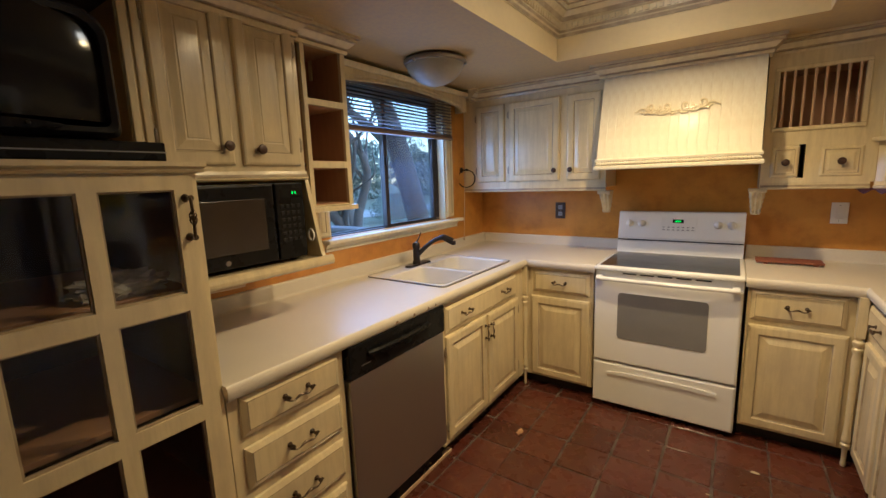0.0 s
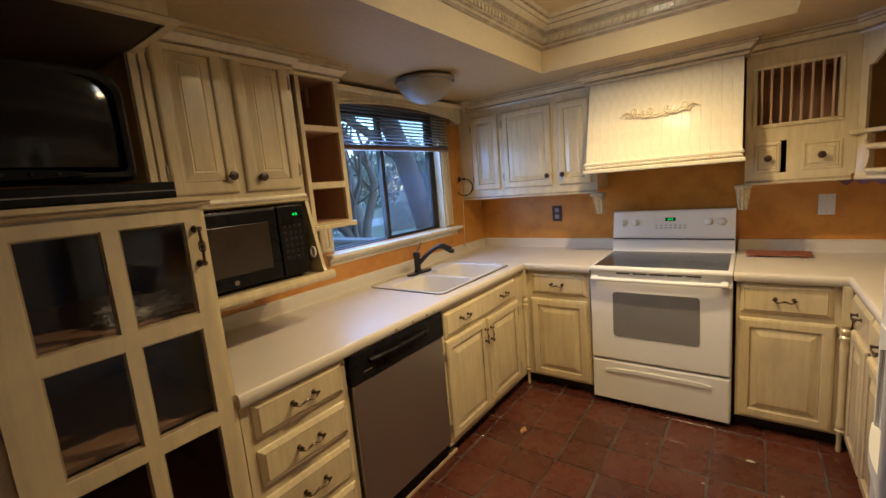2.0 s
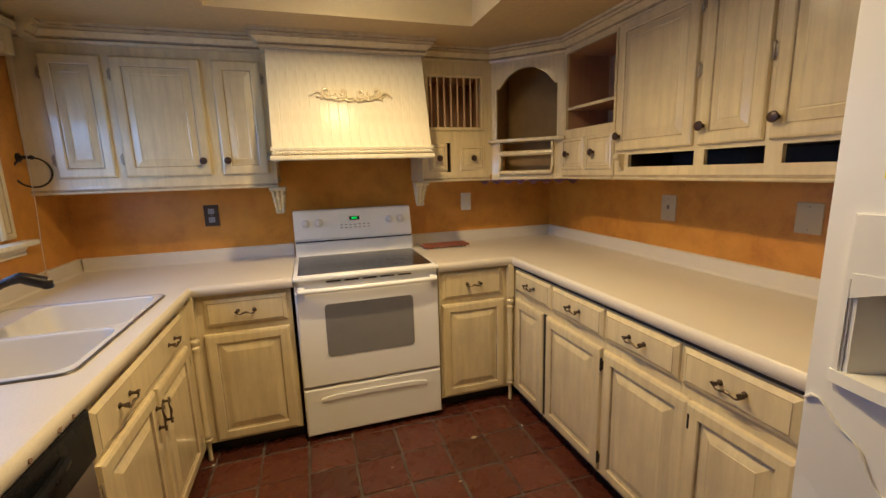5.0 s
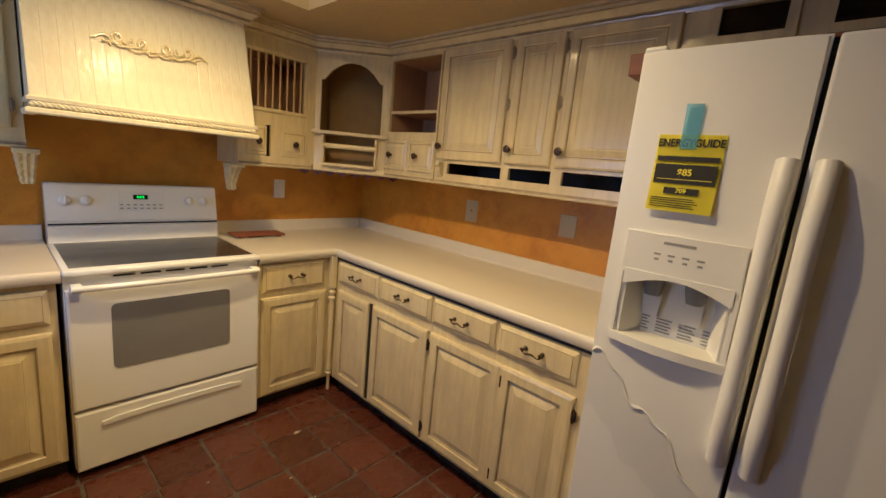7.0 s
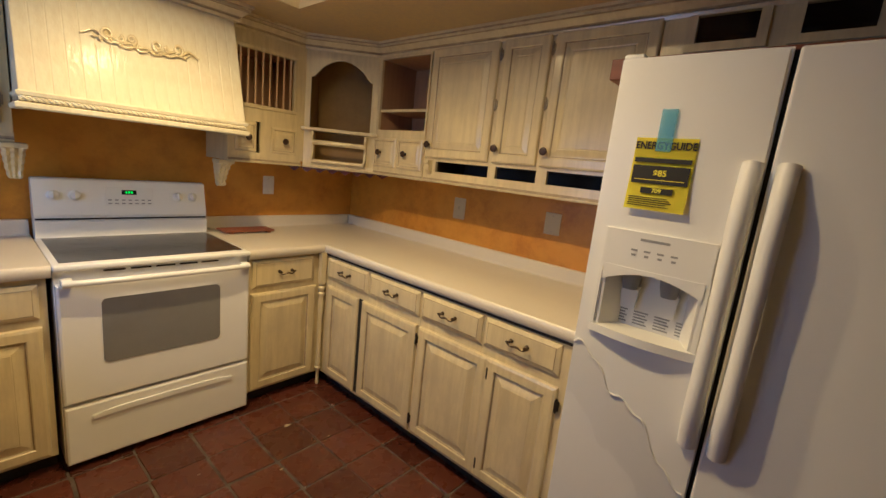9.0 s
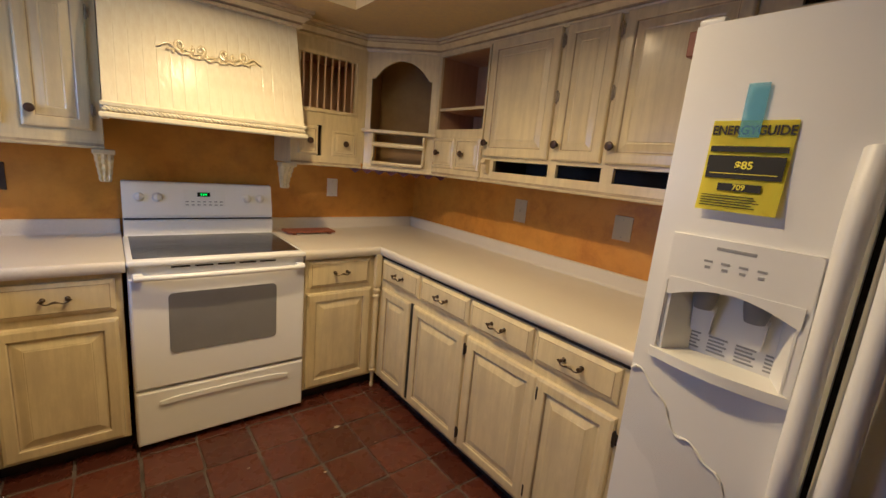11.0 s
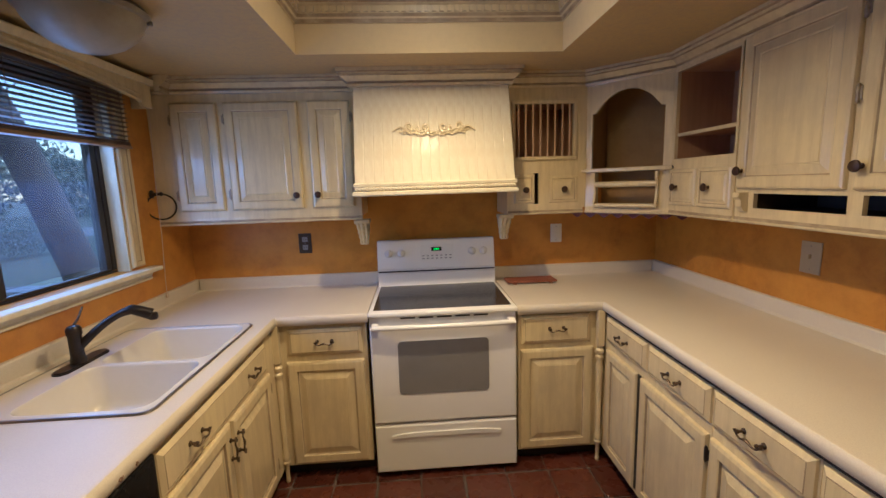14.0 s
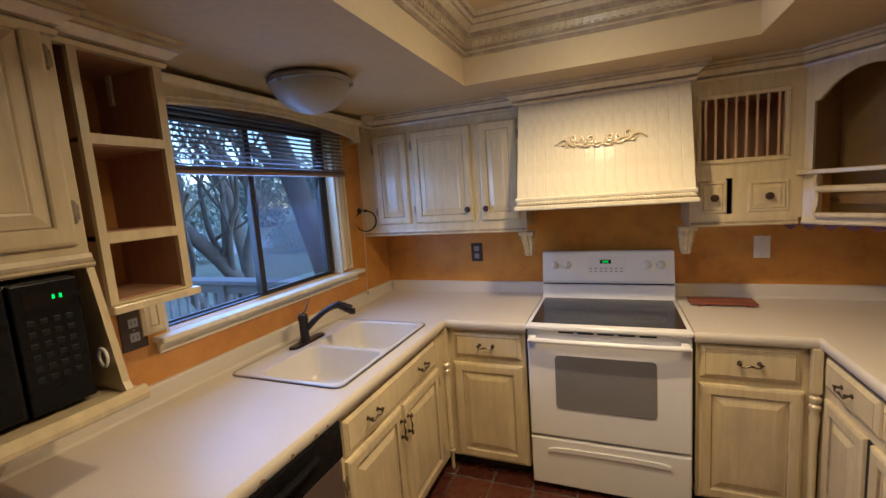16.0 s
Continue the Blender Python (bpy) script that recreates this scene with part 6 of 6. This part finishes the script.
# ---- wall plates and small fittings ----
def wall_plate(run, x0, x1, y, z0, z1, mat, label, category, kindof):
    ob = thing(category.replace(" ", "_"), ((x0 + x1) / 2, y, z0), run, label, category)
    bm = B()
    box(bm, x0, x1, y - 0.006, y - 0.0002, z0, z1, 0.003)
    pl = part("plate", bm, mat, ob)
    cx, cz = (x0 + x1) / 2, (z0 + z1) / 2
    if kindof == "sockets":
        for s in (-1, 1):
            bm = B()
            box(bm, cx - 0.017, cx + 0.017, y - 0.0085, y - 0.005, cz + s * 0.026 - 0.016, cz + s * 0.026 + 0.016, 0.004)
            so = part("socket", bm, PLASTIC if mat is not BRONZEPL else GREYP, pl)
            bm = B()
            for q in (-0.007, 0.007):
                box(bm, cx + q - 0.0012, cx + q + 0.0012, y - 0.0092, y - 0.008, cz + s * 0.026 - 0.006, cz + s * 0.026 + 0.006)
            part("slot", bm, INK, so)
    elif kindof == "toggle":
        bm = B()
        box(bm, cx - 0.005, cx + 0.005, y - 0.018, y - 0.005, cz - 0.004, cz + 0.014, 0.002)
        part("toggle", bm, mat, pl)
    elif kindof == "rocker":
        bm = B()
        box(bm, cx - 0.016, cx + 0.016, y - 0.009, y - 0.005, cz - 0.033, cz + 0.033, 0.003)
        part("rocker", bm, PLASTIC, pl)
    for s in (-1, 1):
        bm = B()
        lathe(bm, [(0.003, 0.0), (0.002, 0.0012)], (cx, y - 0.006, cz + s * (z1 - z0) * 0.36 if kindof != "sockets" else cz + s * 0.001), "y", 8)
        part("screw", bm, PEWTER, pl)
    return ob


wall_plate("n", -1.060, -0.978, YN, 1.132, 1.262, BRONZEPL, "dark bronze double socket on the ochre wall", "wall socket", "sockets")
wall_plate("n", 0.607, 0.684, YN, 1.140, 1.264, PLASTIC, "white socket plate on the ochre wall", "wall socket", "rocker")
wall_plate("e", -2.280, -2.188, XE, 1.134, 1.268, ALMOND, "almond light switch on the ochre wall", "light switch", "toggle")
wall_plate("e", -1.625, -1.532, XE, 1.150, 1.268, ALMOND, "blank almond wall plate on the ochre wall", "wall plate", "blank")
wall_plate("w", 1.455, 1.545, -XW, 1.140, 1.285, BRONZEPL, "dark bronze wall socket below the open shelf", "wall socket", "sockets")

tr = thing("towel_ring", (3.04, 1.72, 1.55), "w", "black iron towel ring on the ochre wall", "towel ring")
bm = B()
lathe(bm, [(0.022, 0.0), (0.022, 0.006), (0.010, 0.010), (0.008, 0.045), (0.012, 0.052), (0.008, 0.060)], (3.035, 1.7348, 1.545), "y", 14)
part("post", bm, IRON, tr, smooth=True)
bm = B()
tube(bm, [(3.040 + 0.070 * math.sin(a) * 0.62, 1.690 - 0.055 * math.sin(a) * 1.0 + 0.0, 1.475 + 0.070 * math.cos(a)) for a in (2 * math.pi * k / 28 for k in range(28))], 0.0045, 7, True)
part("ring", bm, IRON, tr, smooth=True)

tv_ = thing("wooden_trivet", (0.42, 3.22, CZ1), "n", "reddish wooden slatted trivet on the worktop", "trivet")
for k in range(4):
    bm = B()
    box(bm, 0.262, 0.575, 3.140 + 0.034 * k, 3.166 + 0.034 * k, CZ1 + 0.010, CZ1 + 0.022, 0.003)
    part("slat", bm, REDWOOD, tv_)
for x in (0.30, 0.53):
    bm = B()
    box(bm, x, x + 0.02, 3.145, 3.265, CZ1, CZ1 + 0.010)
    part("bearer", bm, REDWOOD, tv_)

# ---- outside ----
bm = B()
box(bm, -400, XW - 0.16, -300, 300, -1.0, -0.75)
solid("ground", bm, GRASS, "grey-green lawn outside the window", kind="structure")
bm = B()
box(bm, -24, -19, -60, 80, -0.75, -0.735)
solid("road", bm, ROADM, "pale concrete drive beyond the lawn", kind="structure")


def leaves(bm, at, size, count, seed, leaf=0.09):
    rnd = random.Random(seed)
    for _ in range(count):
        while True:
            p = Vector((rnd.uniform(-1, 1), rnd.uniform(-1, 1), rnd.uniform(-1, 1)))
            if p.length < 1 and p.length > 0.35 * rnd.random():
                break
        c = Vector(at) + Vector((p.x * size[0], p.y * size[1], p.z * size[2]))
        e = Euler((rnd.uniform(0, 6.3), rnd.uniform(0, 6.3), rnd.uniform(0, 6.3))).to_matrix()
        s = leaf * rnd.uniform(0.6, 1.5)
        q = [bm.verts.new(c + e @ Vector(w) * s) for w in ((-1, 0, 0), (0, -0.45, 0.1), (1, 0, 0), (0, 0.45, 0.1))]
        bm.faces.new(q)


def limb(bm, start, way, length, radius, depth, rnd, tips):
    pts, p, d = [Vector(start)], Vector(start), Vector(way).normalized()
    n = 7
    for k in range(n):
        d = (d + 0.22 * Vector((rnd.uniform(-1, 1), rnd.uniform(-1, 1), rnd.uniform(-0.7, 1)))).normalized()
        p = p + d * length / n
        pts.append(p.copy())
    tube(bm, pts, [radius * (1 - 0.55 * k / n) for k in range(n + 1)], 9 if depth > 1 else 6)
    tips.append(pts[-1])
    if depth:
        for k in range(3 if depth > 1 else 2):
            i = rnd.randint(3, n)
            w = (d + 0.9 * Vector((rnd.uniform(-1, 1), rnd.uniform(-1, 1), rnd.uniform(-0.2, 0.9)))).normalized()
            limb(bm, pts[i], w, length * rnd.uniform(0.55, 0.8), radius * 0.45, depth - 1, rnd, tips)


def tree(x, y, way, height, radius, seed, label, crown=2600, leaf=0.055, bend=0.05, limbs=7, depth=2, low=0.5):
    """A bole that leans along way with small bends, limbs from its upper half, and leaves about their ends."""
    rnd = random.Random(seed)
    ob = thing("tree", (x, y, -0.75), "n", label, "tree")
    bm = B()
    tips, pts, rs, d = [], [], [], Vector(way).normalized()
    n = 12
    for k in range(n + 1):
        u = k / n
        wob = Vector((math.sin(u * 9 + seed), math.sin(u * 7 + 2.0 * seed), 0)) * bend * (0.4 + u)
        pts.append(Vector((x, y, -0.80)) + d * height * u + wob)
        rs.append(radius * (1.25 - 0.25 * min(1, u * 6)) * (1 - 0.45 * u))
    tube(bm, pts, rs, 14)
    for k in range(limbs):
        i = rnd.randint(int(n * low), n)
        w = (d * 0.8 + Vector((rnd.uniform(-1, 1), rnd.uniform(-1, 1), rnd.uniform(-0.1, 0.8)))).normalized()
        limb(bm, pts[i], w, height * rnd.uniform(0.35, 0.6), rs[i] * 0.5, depth, rnd, tips)
    part("trunk", bm, BARK, ob, smooth=True)
    bm = B()
    tops = [t_ for t_ in tips if t_.z > 2.7] or tips[-2:]
    for k, t_ in enumerate(tops):
        leaves(bm, t_ + Vector((0, 0, 0.45)), (0.75, 0.75, 0.5), max(8, crown // len(tops)), seed * 77 + k, leaf)
    part("crown", bm, LEAF, ob, "sparse small grey-green leaves")


tree(-7.05, 9.75, (0.0, -0.41, 1.0), 6.4, 0.34, 3, "leaning live oak with a thick grey trunk", 2200, 0.055, 0.05)
tree(-6.95, 7.15, (0.02, -0.12, 1.0), 3.8, 0.13, 8, "twisted multi-limbed live oak with dark bark", 1200, 0.04, 0.17, 5, 1)
tree(-6.3, 6.55, (0.0, -0.62, 1.0), 4.4, 0.15, 12, "slender forked oak at the lawn's edge", 1200, 0.04, 0.16, 8, 2, 0.3)
tree(-6.6, 6.25, (0.1, -1.0, 1.0), 4.0, 0.12, 15, "slender forked oak at the lawn's edge", 1200, 0.04, 0.15, 7, 2, 0.3)
tree(-13.0, 12.5, (0.0, -0.2, 1.0), 4.5, 0.24, 21, "distant grey oak beyond the lawn", 2000, 0.08)
tree(-12.5, 6.0, (0.0, 0.2, 1.0), 4.5, 0.22, 29, "distant grey oak beyond the lawn", 2000, 0.08)
for k in range(9):
    rnd = random.Random(50 + k)
    y = 2.0 + 3.1 * k
    x = -15.0 - rnd.uniform(0, 3)
    ob = thing("shrub", (x, y, -0.75), "n", "loose grey-green shrub at the edge of the lawn", "shrub", "shrubs")
    bm = B()
    leaves(bm, (x, y, 0.0), (1.1, 1.5, 0.70), 2400, 900 + k, 0.05)
    part("foliage", bm, LEAF2, ob)
bm = B()
for k in range(26):
    rnd = random.Random(300 + k)
    leaves(bm, (-34 - rnd.uniform(0, 8), -10 + 2.8 * k, 1.6 + rnd.uniform(0, 2.6)), (3.0, 3.2, 3.2 + rnd.uniform(-1, 1)), 1100, 400 + k, 0.24)
solid("far_woods", bm, LEAF2, "hazy grey-green woods in the distance", "woods", kind="stuff")
# parked car
ca = thing("car", (-20.5, 15.0, -0.735), "n", "white parked car on the drive", "car")
bm = B()
outline(bm, [(12.9, -0.50), (13.1, 0.02), (13.9, 0.10), (14.5, 0.60), (16.0, 0.60), (16.6, 0.12), (17.2, 0.02), (17.3, -0.50)], 1.7, "yz", -21.4)
bmesh.ops.bevel(bm, geom=list(bm.edges), offset=0.06, segments=2, affect="EDGES")
part("body", bm, CARM, ca, smooth=True)
for y in (13.7, 16.4):
    for x in (-21.42, -19.86):
        bm = B()
        lathe(bm, [(0.30, 0.0), (0.32, 0.03), (0.32, 0.15), (0.28, 0.18)], (x, y, -0.42), "x", 18)
        part("wheel", bm, BLACK, ca)
bm = B()
outline(bm, [(14.05, 0.14), (14.55, 0.54), (15.95, 0.54), (16.45, 0.15)], 0.01, "yz", -19.705)
part("side_window", bm, SCREEN, ca)
# deck rail, running out from the house wall
dk = thing("deck_railing", (-4.4, 3.5, -0.75), "n", "weathered grey deck railing outside the window", "railing")
bm = B()
box(bm, -7.0, XW - 0.17, 3.40, 3.58, 0.915, 0.955, 0.006)
part("top_rail", bm, DECKM, dk)
bm = B()
box(bm, -7.0, XW - 0.17, 3.47, 3.51, 0.82, 0.90, 0.004)
part("sub_rail", bm, DECKM, dk)
bm = B()
box(bm, -7.0, XW - 0.17, 3.47, 3.51, -0.35, -0.27, 0.004)
part("foot_rail", bm, DECKM, dk)
for x in (-6.95, -5.3, -3.65, -2.0):
    bm = B()
    box(bm, x - 0.05, x + 0.05, 3.44, 3.54, -0.75, 0.915, 0.004)
    part("post", bm, DECKM, dk)
bm = B()
box(bm, -6.835, -6.805, 3.475, 3.505, -0.27, 0.82)
b0 = part("baluster", bm, DECKM, dk)
for k in range(1, 37):
    o = new("baluster", b0.data)
    o.parent, o.location = dk, (b0.location.x + 0.132 * k, b0.location.y, b0.location.z)
# ---- floor tiles ----
PIT, GAP = 0.228, 0.0085
random.seed(11)
tiles = []
for n_ in range(8):
    bm = B()
    h = (PIT - GAP) / 2
    j = lambda: random.uniform(-0.003, 0.003)
    corners = [(-h + j(), -h + j()), (h + j(), -h + j()), (h + j(), h + j()), (-h + j(), h + j())]
    loop_ = []
    for (ax, ay), (bx, by) in zip(corners, corners[1:] + corners[:1]):
        loop_ += [(ax + (bx - ax) * q + j() * 0.4, ay + (by - ay) * q + j() * 0.4) for q in (0.025, 0.33, 0.66, 0.975)]
    levels = [(1.0, -0.012), (1.0, -0.003), (0.975, 0.0)]
    prev = None
    for s, z in levels:
        ring = [bm.verts.new((x * s, y * s, z + (random.uniform(-0.0006, 0.0006) if s < 1 else 0))) for x, y in loop_]
        if prev:
            for a in range(len(ring)):
                bm.faces.new((prev[a], prev[(a + 1) % len(ring)], ring[(a + 1) % len(ring)], ring[a]))
        prev = ring
    bm.faces.new(prev)
    me = bpy.data.meshes.new("tile")
    bmesh.ops.recalc_face_normals(bm, faces=bm.faces)
    bm.to_mesh(me)
    bm.free()
    me.materials.append(TILE)
    tiles.append(me)
for ix in range(-5, 5):
    for iy in range(-19, 4):
        x, y = 0.021 + PIT * ix, 2.309 + PIT * iy
        if not (-1.35 < x < 0.95):
            continue
        o = new("tile", tiles[random.randrange(8)])
        o.parent = floor
        o.location = (x + random.uniform(-0.003, 0.003), y + random.uniform(-0.003, 0.003), random.uniform(-0.0012, 0.0008))
        o.rotation_euler = (random.uniform(-0.004, 0.004), random.uniform(-0.004, 0.004), random.choice((0, 1, 2, 3)) * math.pi / 2 + random.uniform(-0.008, 0.008))

# ---- litter on the floor ----
lf = thing("fallen_leaf", (-0.813, 2.131, 0.002), "n", "dry tan leaf lying on the tiles", "leaf")
bm = B()
pts = [(-0.813 + (0.030 + 0.008 * math.cos(5 * a)) * math.cos(a) * 0.55, 2.131 + (0.034 + 0.010 * math.sin(4 * a)) * math.sin(a)) for a in (2 * math.pi * k / 18 for k in range(18))]
outline(bm, pts, 0.0015, "xy", 0.0028)
part("blade", bm, DRYLEAF, lf)
for fx, fy, r in ((0.302, 2.415, 0.018), (0.12, 2.13, 0.008), (-0.16, 2.33, 0.007), (0.42, 2.20, 0.006)):
    fl = thing("paint_fleck", (fx, fy, 0.002), "n", "small pale paint fleck on the tiles", "fleck", "floor flecks")
    bm = B()
    pts = [(fx + r * (1 + 0.4 * math.sin(3 * a + fx * 9)) * math.cos(a), fy + 0.6 * r * math.sin(a)) for a in (2 * math.pi * k / 12 for k in range(12))]
    outline(bm, pts, 0.001, "xy", 0.0028)
    part("flake", bm, ALMOND, fl)
